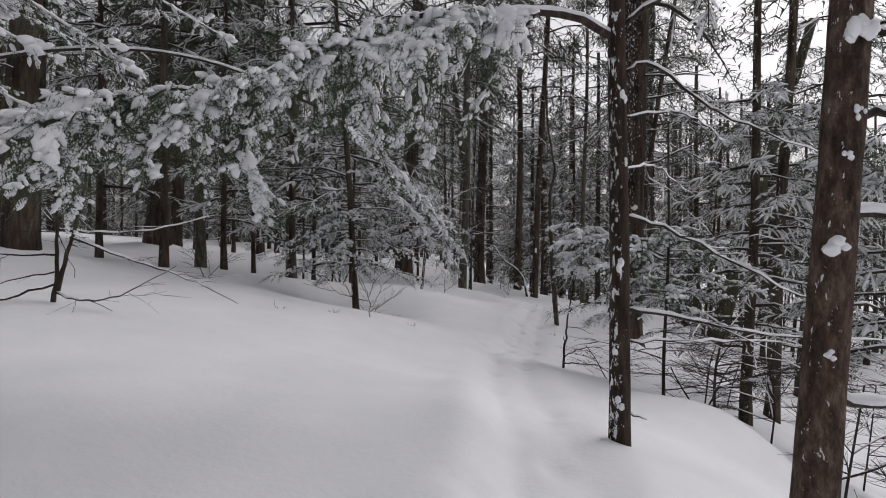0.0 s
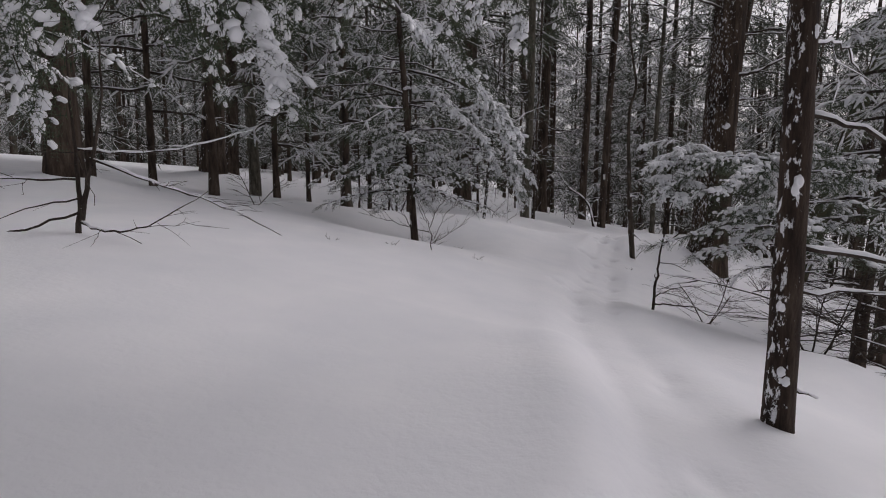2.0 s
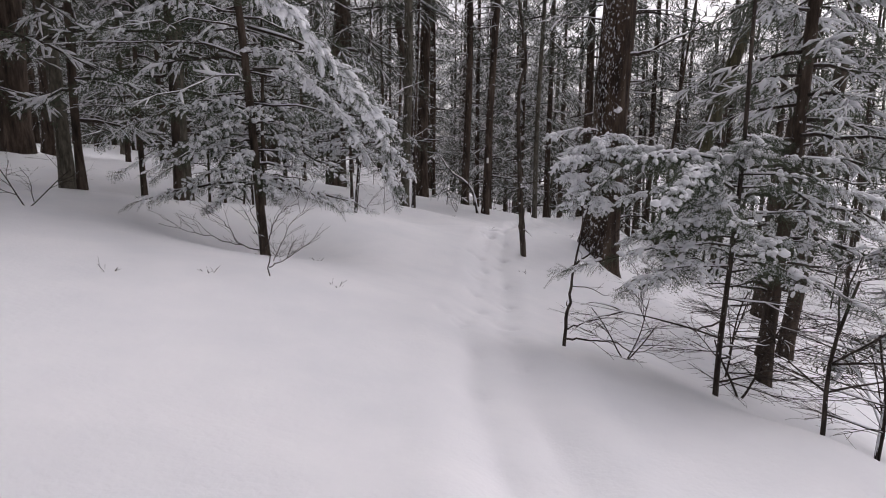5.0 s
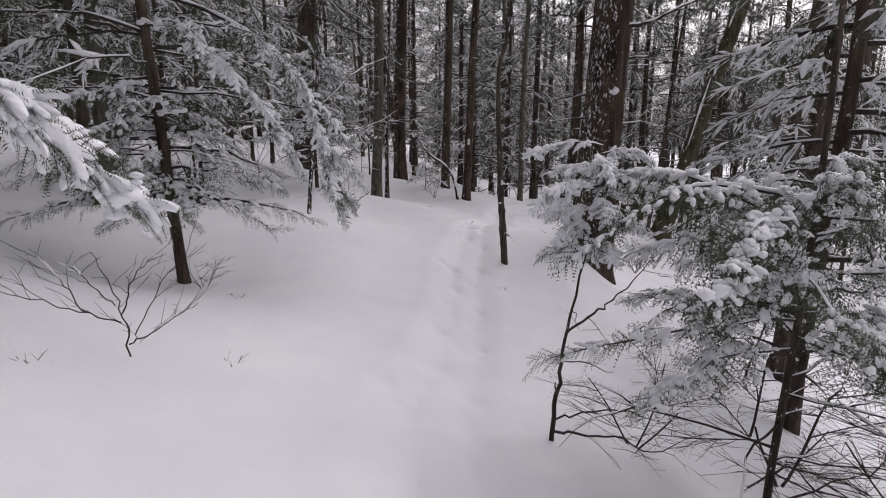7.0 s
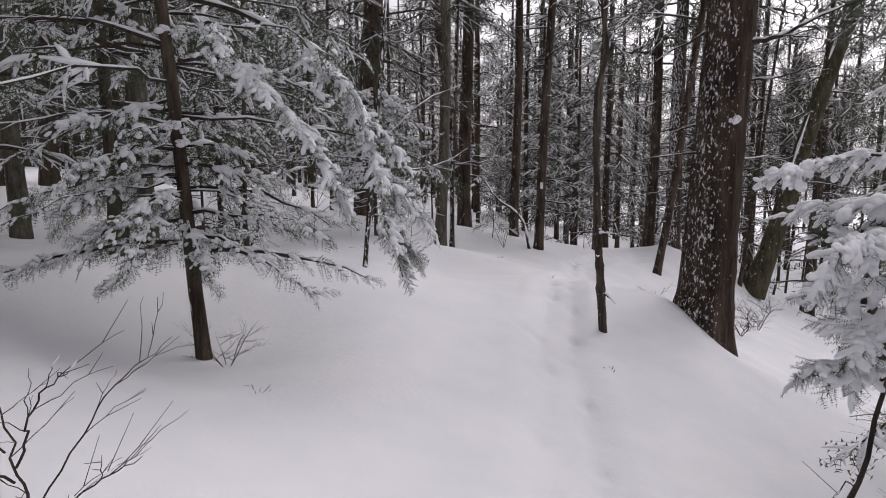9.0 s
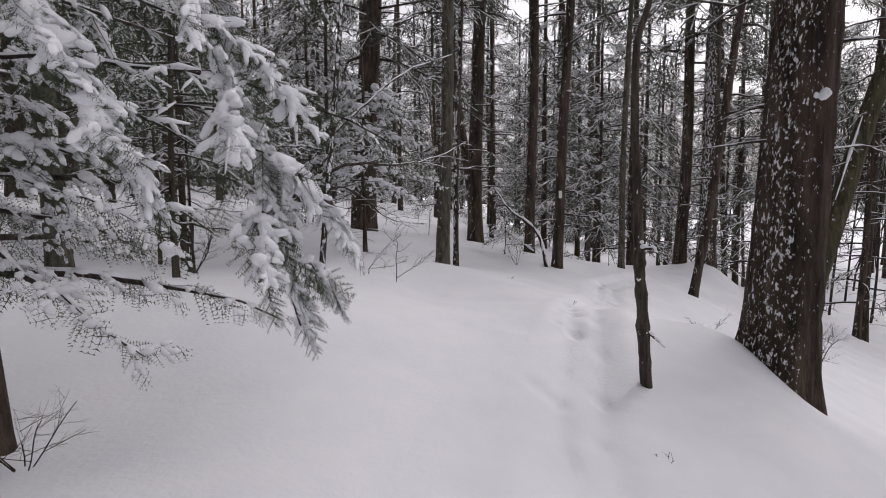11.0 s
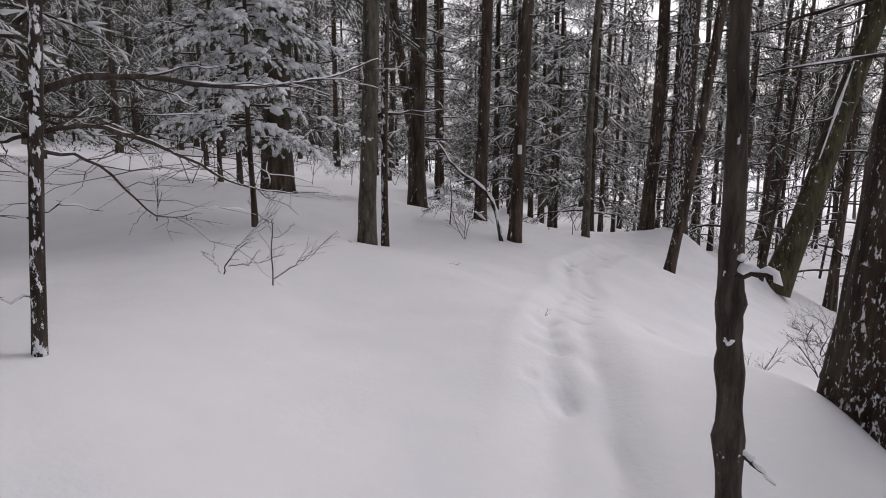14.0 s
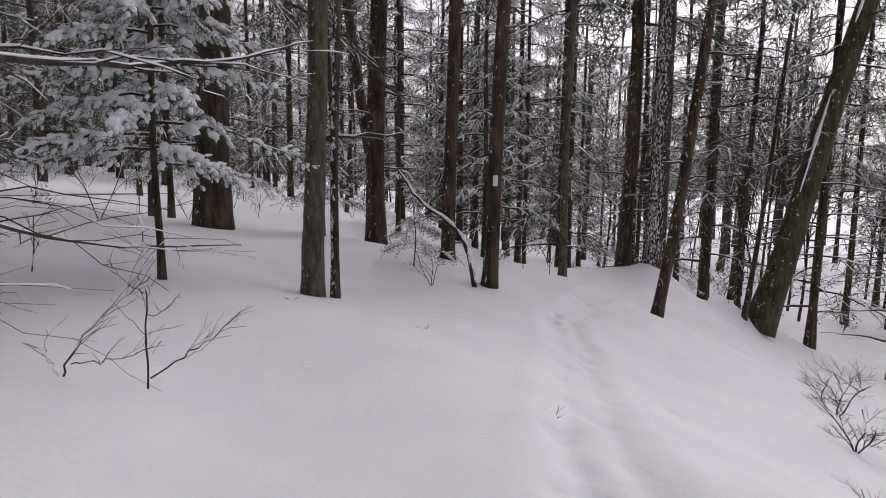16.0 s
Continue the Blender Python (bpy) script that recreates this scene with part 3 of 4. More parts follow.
limb(t, o, ((1.13, 3.86, 2.46), (1.3, 3.85, 2.50), (1.62, 3.9, 2.28), (1.9, 3.9, 2.15), (2.4, 3.95, 1.98)), 0.013, 2, 5, 0.5)
limb(t, o, ((1.13, 3.86, 2.75), (1.3, 3.7, 2.85), (1.6, 3.5, 2.95), (2.0, 3.3, 3.0)), 0.016, 3, 3, 0.5)
limb(t, o, ((1.13, 3.86, 1.60), (1.35, 3.88, 1.55), (1.75, 3.9, 1.36), (2.26, 3.95, 1.13), (2.6, 4.0, 1.05)), 0.011, 4, 6, 0.55)
limb(t, o, ((1.13, 3.86, 1.06), (1.5, 3.9, 1.0), (1.9, 3.95, 0.92), (2.3, 4.0, 0.87), (2.9, 4.1, 0.84)), 0.012, 5, 8, 0.7)
limb(t, o, ((1.15, 3.86, 0.87), (1.6, 3.95, 0.85), (2.1, 4.1, 0.83), (2.6, 4.2, 0.75)), 0.008, 6, 6, 0.7)
limb(t, o, ((1.15, 3.86, 0.45), (1.22, 3.86, 0.42), (1.27, 3.87, 0.40)), 0.008, 7, 0, n=8)
limb(t, o, ((1.13, 3.88, 2.2), (1.6, 4.2, 2.3), (2.1, 4.6, 2.2)), 0.008, 8, 6, 0.5)
limb(t, o, ((1.13, 3.88, 1.9), (1.5, 4.3, 1.95), (1.9, 4.8, 1.85)), 0.007, 9, 5, 0.5)
clumps(t, ((-0.01, -0.05, 2.07, 0.022, 0.045), (0.0, -0.05, 1.65, 0.022, 0.04), (-0.02, -0.052, 1.05, 0.024, 0.04), (-0.01, -0.052, 0.22, 0.026, 0.03), (-0.03, -0.05, 0.55, 0.02, 0.035)), 5)
mainline = smooth_line(((0.75, 3.7, 2.73), (0.3, 3.45, 2.62), (-0.15, 3.15, 2.38), (-0.7, 2.9, 2.12), (-1.3, 2.78, 1.98), (-2.0, 2.7, 1.86)), 24) - o
c = Crown("close", 771, 1.1)
c.sprays(mainline, 100, 0.24, 0.10, 0.6, 80)
c.lumps(mainline, 34, 0.25, 0.1)
c.link(t, NEEDLES)
c = Crown("fine", 772, 0.95)
for k, az, ln, sg in ((4, -2.6, 0.9, 0.35), (6, -1.9, 0.5, 0.7), (8, 2.4, 1.1, 0.4), (10, -2.4, 0.7, 0.5), (12, 2.2, 1.0, 0.35), (13, -2.2, 0.6, 0.75), (15, 2.6, 0.9, 0.4), (17, -2.3, 0.6, 0.6), (19, 2.5, 0.8, 0.3), (21, -2.6, 0.6, 0.5), (3, 2.2, 1.1, 0.5), (2, 1.8, 1.2, 0.4), (14, -1.9, 0.45, 1.0), (16, -2.0, 0.5, 0.9), (18, -1.7, 0.5, 0.8), (20, 1.9, 0.7, 0.6), (11, 1.7, 0.8, 0.6), (9, 1.5, 0.9, 0.5)):
    c.bough(mainline[k], az, ln, 0.0, sg, 22, 0.23, 0.009, 0.8, 0.1)
hang = smooth_line(((-0.72, 2.92, 2.1), (-0.80, 2.9, 1.85), (-0.74, 2.87, 1.68), (-0.69, 2.85, 1.52)), 12) - o
c.along(hang, 0.006, 20, 0.2, 0.8, 0.1)
for q in (hang[6], hang[8], hang[9], hang[10]):
    blob(c.snow_strips, q + 0.012 * UP, 0.035, 0.035, 0.04, c.r)
c.link(t, NEEDLES)

# reddish pine close to the trail
t, line, z = tree("pine_tree", 1.27, 2.42, 0.073, 7.5, (0.08, 0.0), BARK_RED, "reddish-brown pine trunk with snow caps on its branch stubs", seed=12, sides=16, flare=0.2, bend=0.006, rings=50, top=0.6, boughs=10, low=3.6, reach=1.8, grade="mid", size=0.5, count=9)
o = np.array([1.30, 2.42, z])
for i, (h0, az, ln) in enumerate(((0.78, -0.1, 0.6), (1.42, 0.05, 0.7), (1.78, 0.2, 0.55), (2.05, 0.1, 0.5), (1.1, 0.9, 1.1), (2.5, -0.3, 0.9))):
    b = np.array([1.30 + 0.075 * h0, 2.42, z + h0])
    limb(t, o, (b, b + np.array([math.cos(az) * ln * 0.5, math.sin(az) * ln * 0.5, -0.02]), b + np.array([math.cos(az) * ln, math.sin(az) * ln, -0.05])), 0.018, 30 + i, 3, 0.4, fat=1.9)
clumps(t, ((0.15, -0.07, 2.02, 0.03, 0.045), (0.09, -0.07, 1.3, 0.035, 0.03), (0.12, -0.068, 1.6, 0.012, 0.014), (0.15, -0.068, 1.75, 0.012, 0.018), (0.05, -0.07, 0.95, 0.012, 0.012)), 6)

# great old pine on the edge of the slope
t, line, z = tree("old_pine_tree", 4.35, 14.05, 0.345, 17.0, (0.035, 0.0), BARK_BIG, "massive old pine, furrowed dark bark flecked with driven snow", seed=13, sides=40, flare=0.42, bend=0.03, rings=70, top=0.6, base=-0.75, dead=9, dead_from=2.6, dead_to=7, dead_len=1.6, boughs=22, low=8, reach=4, grade="far", size=1.3, count=10)
o = np.array([4.35, 14.05, z])
limb(t, o, ((4.65, 13.9, 3.45), (5.0, 13.7, 3.5), (5.5, 13.6, 3.75), (6.2, 13.6, 4.0)), 0.035, 41, 5, 0.6, fat=1.3)
limb(t, o, ((4.68, 13.95, 2.98), (5.1, 13.8, 3.0), (5.6, 13.8, 3.15)), 0.018, 42, 3, 0.5)
limb(t, o, ((4.65, 14.1, 1.9), (5.2, 14.1, 1.95), (5.7, 14.3, 1.85)), 0.012, 43, 4, 0.5)
clumps(t, ((0.12, -0.35, 3.2, 0.07, 0.07), (0.30, -0.2, 3.95, 0.08, 0.08)), 7)

# young snag-topped stem at the trail
t = thing("sapling_trunk", 2.5, 12.79, floor_z(2.5, 12.79), "thin crooked dead sapling with snow on its knots and stubs", "tree")
o = np.array(t.location)
g = Tris()
pl = smooth_line(((2.525, 12.79, -0.3), (2.5, 12.79, 0.0), (2.47, 12.79, 0.35), (2.45, 12.79, 0.6), (2.43, 12.79, 0.8), (2.415, 12.79, 1.05), (2.39, 12.79, 1.5), (2.36, 12.79, 2.0), (2.35, 12.79, 2.45), (2.37, 12.79, 2.75), (2.46, 12.79, 3.1), (2.40, 12.79, 3.5), (2.30, 12.8, 4.2), (2.25, 12.8, 5.0)), 60)
rad = np.interp(np.arange(60), (0, 8, 14, 20, 26, 30, 59), (0.052, 0.05, 0.046, 0.044, 0.04, 0.034, 0.016))
rad = rad * (1 + 0.22 * np.exp(-((np.arange(60) - 20) / 1.2) ** 2) + 0.2 * np.exp(-((np.arange(60) - 14) / 1.0) ** 2) + 0.18 * np.exp(-((np.arange(60) - 9) / 1.0) ** 2))
g.add(*tube(pl - o, rad, 12, 0.05, rng(3)))
g.link("trunk", bark_material("dead_stem_bark", (0.03, 0.024, 0.019), (0.07, 0.056, 0.045), (0.13, 0.11, 0.09), 26, 0.15, 20, 0.01), t)
limb(t, o, ((2.50, 12.77, 0.30), (2.57, 12.75, 0.24), (2.64, 12.73, 0.17)), 0.014, 51, 0, n=8, fat=1.5)
limb(t, o, ((2.42, 12.76, 1.0), (2.48, 12.7, 1.02), (2.53, 12.66, 0.98)), 0.02, 52, 0, n=8, fat=1.8)
limb(t, o, ((2.46, 12.79, 3.1), (2.55, 12.8, 3.35), (2.7, 12.8, 3.5)), 0.012, 53, 2, 0.3)
limb(t, o, ((2.38, 12.79, 3.6), (2.2, 12.7, 3.75), (1.9, 12.6, 3.95), (1.7, 12.6, 3.95)), 0.011, 54, 4, 0.4)
limb(t, o, ((2.38, 12.79, 3.55), (2.6, 12.75, 3.7), (3.0, 12.8, 3.85)), 0.010, 55, 4, 0.4)
clumps(t, ((-0.075, -0.03, 1.24, 0.025, 0.02), (-0.10, -0.03, 0.93, 0.022, 0.015), (-0.02, -0.04, 0.46, 0.02, 0.014)), 9)

# young hemlock whose bough sweeps down across the trail
t, line, z = tree("hemlock_tree", -1.485, 10.77, 0.06, 6.5, (-0.075, 0.02), BARK_PINE, "young hemlock with drooping snow-laden boughs", seed=14, sides=10, bend=0.02, rings=30, boughs=18, low=0.85, high=2.1, reach=1.35, grade="fine", size=0.26, count=20, rise=0.1, sag=0.35, load=1.15, droop=0.45)
o = np.array([-1.485, 10.77, z])
c = Crown("mid", 78, 0.55)
for i in range(30):
    h0 = 2.0 + 0.13 * i
    c.bough(np.array([-0.075 * h0, 0.02 * h0, h0]), 2.4 * i, 2.3 - 0.03 * i, 0.02, 0.25, 26, 0.32, 0.014, 0.5)
c.link(t, NEEDLES)
c = Crown("close", 79, 0.9)
big = smooth_line(((-1.6, 10.75, 3.1), (-1.0, 10.5, 2.9), (-0.5, 10.2, 2.6), (-0.15, 10.1, 2.2), (0.02, 10.2, 1.7), (0.12, 10.2, 1.3), (0.2, 10.25, 0.95)), 26) - o
c.along(big, 0.022, 110, 0.21, 0.8, 0.25, 6, 0.95, 1.5, 70)
big2 = smooth_line(((-1.55, 10.75, 2.6), (-1.0, 10.2, 2.5), (-0.5, 9.8, 2.1), (-0.25, 9.7, 1.7), (-0.15, 9.75, 1.45)), 22) - o
c.along(big2, 0.018, 80, 0.21, 0.8, 0.25, 6, 0.95, 1.4, 70)
for k, az, ln in ((10, -0.6, 0.5), (13, 0.7, 0.45), (15, -1.0, 0.45), (17, -0.3, 0.4), (19, -1.4, 0.35), (21, 0.4, 0.3)):
    c.bough(big[k], az, ln, -0.2, 0.8, 16, 0.19, 0.006, 0.9, 0.1)
c.link(t, NEEDLES)
c = Crown("fine", 793, 0.95)
for h0, az, ln, sg in ((1.3, -1.7, 0.8, 0.6), (1.15, -1.2, 0.7, 0.7), (1.45, -2.3, 1.3, 0.35), (1.35, 3.0, 1.7, 0.3), (1.6, 2.8, 1.9, 0.3), (1.5, -2.8, 1.7, 0.35), (1.05, -0.8, 0.6, 0.5), (1.4, -0.3, 1.2, 0.4), (1.0, -2.2, 0.6, 0.7), (1.75, -1.9, 1.0, 0.5)):
    c.bough(np.array([-0.075 * h0, 0.02 * h0, h0]), az, ln, 0.1, sg, 19, 0.24, 0.010, 0.6)
c.link(t, NEEDLES)
c = Crown("fine", 792, 1.0)
for h0, az, ln in ((2.4, 0.3, 1.5), (2.6, -0.6, 1.4), (2.9, 2.6, 1.7), (3.1, -2.4, 1.6), (3.4, 0.9, 1.5), (3.6, -0.2, 1.6), (4.0, 1.8, 1.3), (4.2, -1.5, 1.4), (4.6, 0.4, 1.3), (5.0, 2.9, 1.1)):
    c.bough(np.array([-0.075 * h0, 0.02 * h0, h0]), az, ln, 0.1, 0.35, 26, 0.28, 0.014, 0.5)
c.link(t, NEEDLES)
limb(t, o, ((-1.65, 10.8, 2.72), (-2.1, 10.6, 2.85), (-2.8, 10.3, 2.8), (-3.6, 10.0, 2.7)), 0.018, 61, 6, 0.7)
limb(t, o, ((-1.6, 10.8, 2.1), (-2.1, 10.7, 2.2), (-2.9, 10.6, 2.1), (-3.6, 10.5, 2.1)), 0.010, 62, 6, 0.6)

# thin tree with long bare limbs near the end of the walk
t, line, z = tree("young_tree", -0.44, 13.40, 0.032, 5.0, (0.10, 0.0), bark_material("flecked_bark", (0.02, 0.016, 0.013), (0.05, 0.04, 0.032), (0.11, 0.095, 0.08), 26, 1.35, 30, 0.006, side=(0.3, -0.9)), "thin young tree with snow-plastered bark and long bare limbs", seed=15, sides=10, bend=0.006, rings=30, flare=0.1, top=0.4)
o = np.array([-0.40, 13.40, z])
limb(t, o, ((-0.33, 13.4, 1.66), (-0.1, 13.65, 1.78), (0.3, 14.3, 1.80), (0.71, 14.9, 1.92), (1.1, 15.5, 2.15)), 0.019, 71, 14, 0.6, n=26, fat=0.75)
limb(t, o, ((-0.35, 13.4, 1.5), (-0.2, 13.7, 1.55), (-0.05, 14.4, 1.40), (0.13, 15.2, 1.16), (0.6, 16.1, 1.05)), 0.014, 72, 22, 0.8, n=26, fat=0.6, cover=0.5)
limb(t, o, ((-0.35, 13.4, 1.5), (-0.6, 13.5, 1.45), (-1.0, 13.6, 1.2), (-1.3, 13.7, 0.85)), 0.010, 73, 6, 0.5)
limb(t, o, ((-0.33, 13.4, 1.95), (0.0, 13.6, 2.3), (0.4, 13.9, 2.7), (0.9, 14.2, 2.95)), 0.012, 74, 7, 0.6)
limb(t, o, ((-0.33, 13.4, 1.9), (-0.7, 13.6, 1.95), (-1.4, 14.0, 1.9)), 0.010, 75, 7, 0.6)
limb(t, o, ((-0.37, 13.4, 1.15), (-0.25, 13.45, 1.2), (-0.1, 13.5, 1.17)), 0.006, 76, 1, 0.1, n=8)
limb(t, o, ((-0.39, 13.4, 0.8), (-0.5, 13.4, 0.78), (-0.62, 13.42, 0.84)), 0.004, 77, 1, 0.1, n=8)
limb(t, o, ((-0.34, 13.45, 1.45), (-0.35, 14.0, 1.35), (-0.4, 14.8, 1.0), (-0.3, 15.4, 0.95)), 0.010, 78, 16, 0.8, fat=0.6, cover=0.4)

# small hemlock on the lip of the slope
t, line, z = tree("hemlock_sapling", 2.60, 7.05, 0.022, 3.2, (0.02, 0.0), TWIG, "small hemlock sapling loaded with fluffy snow", seed=16, sides=8, bend=0.015, rings=20, flare=0.2, boughs=22, low=0.95, high=2.0, reach=1.2, grade="fine", size=0.23, count=26, rise=0.12, sag=0.25, load=0.8, dead=9, dead_from=0.1, dead_to=1.0, dead_len=1.1, droop=0.3)
o = np.array([2.60, 7.05, z])
c = Crown("fine", 80, 0.95)
for a, b, m in (((2.6, 7.05, 1.35), (1.7, 7.8, 1.5), (2.1, 7.45, 1.6)), ((2.6, 7.05, 1.5), (1.5, 7.1, 1.25), (2.0, 7.1, 1.55)), ((2.6, 7.05, 1.3), (1.75, 6.4, 1.25), (2.1, 6.7, 1.45))):
    c.along(smooth_line((a, m, b), 14) - o, 0.012, 44, 0.24, 0.5, 0.2, 5, 0.95, 1.4)
c.link(t, NEEDLES)

# hemlock beyond it, its boughs reaching over the slope
t, line, z = tree("hemlock_tree", 4.9, 9.6, 0.085, 8.0, (0.03, 0.0), BARK_PINE, "dark hemlock on the slope with snowy layered boughs", seed=17, bend=0.03, boughs=30, low=1.5, high=5.5, reach=2.1, grade="mid", size=0.36, count=18, rise=0.05, sag=0.3, load=1.3, dead=8, dead_from=0.4, dead_to=2.0)
t, line, z = tree("hemlock_tree", 6.8, 12.2, 0.13, 10.0, (0.05, 0.0), BARK_PINE, "dark hemlock on the slope with snowy layered boughs", seed=18, bend=0.03, boughs=16, low=3.0, high=6.5, reach=2.0, grade="mid", size=0.55, count=12, rise=0.05, sag=0.3, load=1.3, dead=8, dead_from=1, dead_to=3.4)

# hemlock left of the start, its boughs hanging into view
t, line, z = tree("hemlock_tree", -5.0, 3.0, 0.12, 9.0, (0.0, 0.0), BARK_PINE, "hemlock with wide boughs buried in fresh snow", seed=19, boughs=30, low=3.4, high=8, reach=3.4, grade="mid", size=0.55, count=14, load=1.1)
o = np.array([-5.0, 3.0, z])
c = Crown("fine", 81, 1.1)
for i, (h0, ex, ey, ez) in enumerate(((1.9, -2.1, 3.3, 1.75), (2.3, -2.3, 4.0, 2.15), (2.5, -1.9, 3.4, 2.35), (1.7, -2.7, 2.9, 1.55), (2.8, -2.4, 3.8, 2.75), (2.2, -2.6, 4.6, 1.9), (3.0, -2.0, 4.3, 2.6), (1.8, -2.9, 3.7, 1.65), (3.2, -1.6, 4.8, 3.0), (2.6, -3.1, 3.2, 2.2))):
    a = np.array([-5.0, 3.0, z + h0])
    b = np.array([ex, ey, ez])
    ln = smooth_line((a, (a + b) / 2 + np.array([0, 0, 0.18]), b), 18) - o
    c.along(ln, 0.018, 60, 0.25, 0.6, 0.2, 5, 0.95, 1.5, 75)
c.link(t, NEEDLES)

# snow-laden young hemlock before the big left trunk
t, line, z = tree("hemlock_sapling", -0.75, 18.7, 0.04, 3.6, (0.0, 0.0), BARK_PINE, "young hemlock with heavy rounded loads of snow", seed=22, boughs=28, low=1.2, high=3.2, reach=1.5, grade="fine", size=0.34, count=17, rise=0.05, sag=0.3, load=1.6, droop=0.5)
t, line, z = tree("hemlock_sapling", 2.25, 22.2, 0.012, 1.1, (0.0, 0.0), TWIG, "knee-high hemlock seedling beside a leaning dead branch", seed=23, sides=6, boughs=9, low=0.25, high=1.0, reach=0.6, grade="mid", size=0.3, count=7, rise=0.1, sag=0.2)
t, line, z = tree("hemlock_sapling", 0.55, 25.2, 0.03, 3.0, (0.0, 0.0), BARK_PINE, "young hemlock under the pines, thinly snowed", seed=24, boughs=20, low=0.8, high=2.8, reach=1.0, grade="mid", size=0.36, count=9)
for i, (hx, hy, hh, lo) in enumerate(((-4.6, 12.6, 4.5, 1.0), (-3.2, 12.7, 5.0, 1.5), (-4.9, 10.6, 6.0, 1.9), (-3.99, 18.31, 4.5, 1.4), (-5.6, 17.5, 5.0, 1.2), (-4.04, 28.3, 5.5, 1.9), (-7.5, 13.0, 6.0, 1.6), (-3.0, 26.5, 6.0, 1.6), (5.0, 29.0, 6.0, 1.0), (-8.6, 24.0, 6.5, 1.4), (2.6, 31.0, 7.0, 1.5), (-5.6, 32.0, 7.0, 1.5), (12.0, 33.0, 8.0, 1.0), (7.6, 33.5, 8.0, 1.5))):
    hh *= 1.5
    tree("hemlock_tree", hx, hy, 0.04 + 0.004 * hh, hh, (0.0, 0.0), BARK_PINE, "understorey hemlock dusted with snow", seed=200 + i, sides=8, boughs=int(3.4 * hh), low=lo, high=hh, reach=1.5 + 0.08 * hh, grade="mid", size=0.46, count=9, rise=0.05, sag=0.3, load=1.4, group="understorey hemlocks")

# the trunks that line the trail
BIG = "tall dark pine trunk with furrowed bark and dead lower limbs"
for i, (x, y, r0, lx, bark, lab, side) in enumerate((
        (-6.05, 8.7, 0.21, 0.02, BARK_PINE, "broad dark pine trunk with a snow bank round its foot", 20), (-9.24, 19.0, 0.34, 0.03, BARK_PINE, BIG, 18), (-10.6, 23.1, 0.24, 0.04, BARK_PINE, BIG, 12),
        (-6.5, 15.9, 0.145, -0.03, BARK_GREY, "straight grey trunk, smooth bark", 12), (-3.66, 14.47, 0.125, -0.01, BARK_GREY, "straight grey trunk, smooth bark", 12), (-1.62, 24.5, 0.33, 0.05, BARK_PINE, "stout pine trunk with a sideways sweep", 18),
        (0.70, 19.8, 0.135, 0.02, BARK_GREY, "grey-green trunk standing close beside a thinner stem", 16), (1.74, 26.85, 0.24, 0.012, BARK_PINE, BIG, 16), (3.11, 23.9, 0.14, 0.007, BARK_PINE, BIG, 12),
        (6.17, 25.5, 0.10, 0.012, BARK_GREY, "slim straight grey trunk", 10), (9.19, 28.5, 0.21, 0.015, BARK_PINE, BIG, 14), (9.85, 27.9, 0.29, 0.008, BARK_SNOWY, "thick pine trunk plastered with snow low down", 18),
        (7.51, 23.47, 0.12, 0.14, BARK_PINE, "slim leaning pine trunk", 12), (9.0, 14.5, 0.16, 0.1, BARK_PINE, BIG, 12),
        (12.7, 20.5, 0.27, 0.08, BARK_PINE, BIG, 14))):
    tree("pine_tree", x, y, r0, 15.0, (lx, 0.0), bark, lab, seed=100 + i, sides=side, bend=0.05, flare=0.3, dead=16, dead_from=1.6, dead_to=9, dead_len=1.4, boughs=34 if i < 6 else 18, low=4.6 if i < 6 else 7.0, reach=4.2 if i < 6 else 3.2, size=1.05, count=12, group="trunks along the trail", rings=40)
t, line, z = tree("pine_tree", 3.39, 21.4, 0.122, 15.0, (0.043, 0.0), BARK_PINE, "slim pine trunk with a white painted trail blaze", seed=130, sides=14, bend=0.03, rings=40, dead=14, dead_from=2.2, dead_to=9, boughs=14, low=8.5, reach=2.6, size=1.2, count=8)
g = Tris()
a = np.linspace(-0.28, 0.28, 6) - math.pi / 2 - 0.25
zz = np.linspace(1.63, 1.80, 4)
cx, cy = 0.043 * 1.7, 0.0
gv = np.array([(cx + 0.135 * math.cos(q), cy + 0.135 * math.sin(q), h) for h in zz for q in a])
gi = np.array([(r * 6 + k, r * 6 + k + 1, r * 6 + k + 7) for r in range(3) for k in range(5)] + [(r * 6 + k, r * 6 + k + 7, r * 6 + k + 6) for r in range(3) for k in range(5)])
g.add(gv, gi)
g.link("blaze", BLAZE, t, "white painted trail blaze")
tree("thin_tree", 0.98, 19.9, 0.055, 12.0, (0.02, 0.0), BARK_SNOWY, "thin stem pressed beside a thicker grey trunk", seed=131, sides=10, bend=0.03, dead=10, dead_from=1.2, dead_to=8, boughs=8, low=7, reach=1.6, size=0.9)

# the strongly leaning trunk over the slope
t, line, z = tree("leaning_tree", 12.6, 26.9, 0.36, 15.0, (0.31, 0.02), bark_material("mossy_bark", (0.03, 0.028, 0.018), (0.075, 0.068, 0.04), (0.13, 0.118, 0.08), 9, 0.35, 12, 0.03), "leaning mossy trunk with a snow ridge on its upper side", seed=132, sides=18, bend=0.05, rings=40, dead=10, dead_from=3, dead_to=10, dead_len=2.0, boughs=10, low=9, reach=2.5, size=1.2)
g = Tris()
r = rng(9)
pts = line[:30] - np.array([12.6, 26.9, z]) + np.array([-0.27, -0.16, 0.08])
snow_on(g, pts, 0.015 + 0.04 * r.random(30) + np.linspace(0.05, 0.0, 30), r, 0.5, 0.9, 8)
tagged(g.link("snow", SNOW, t, "ridge of snow on the upper side"), kind="stuff")
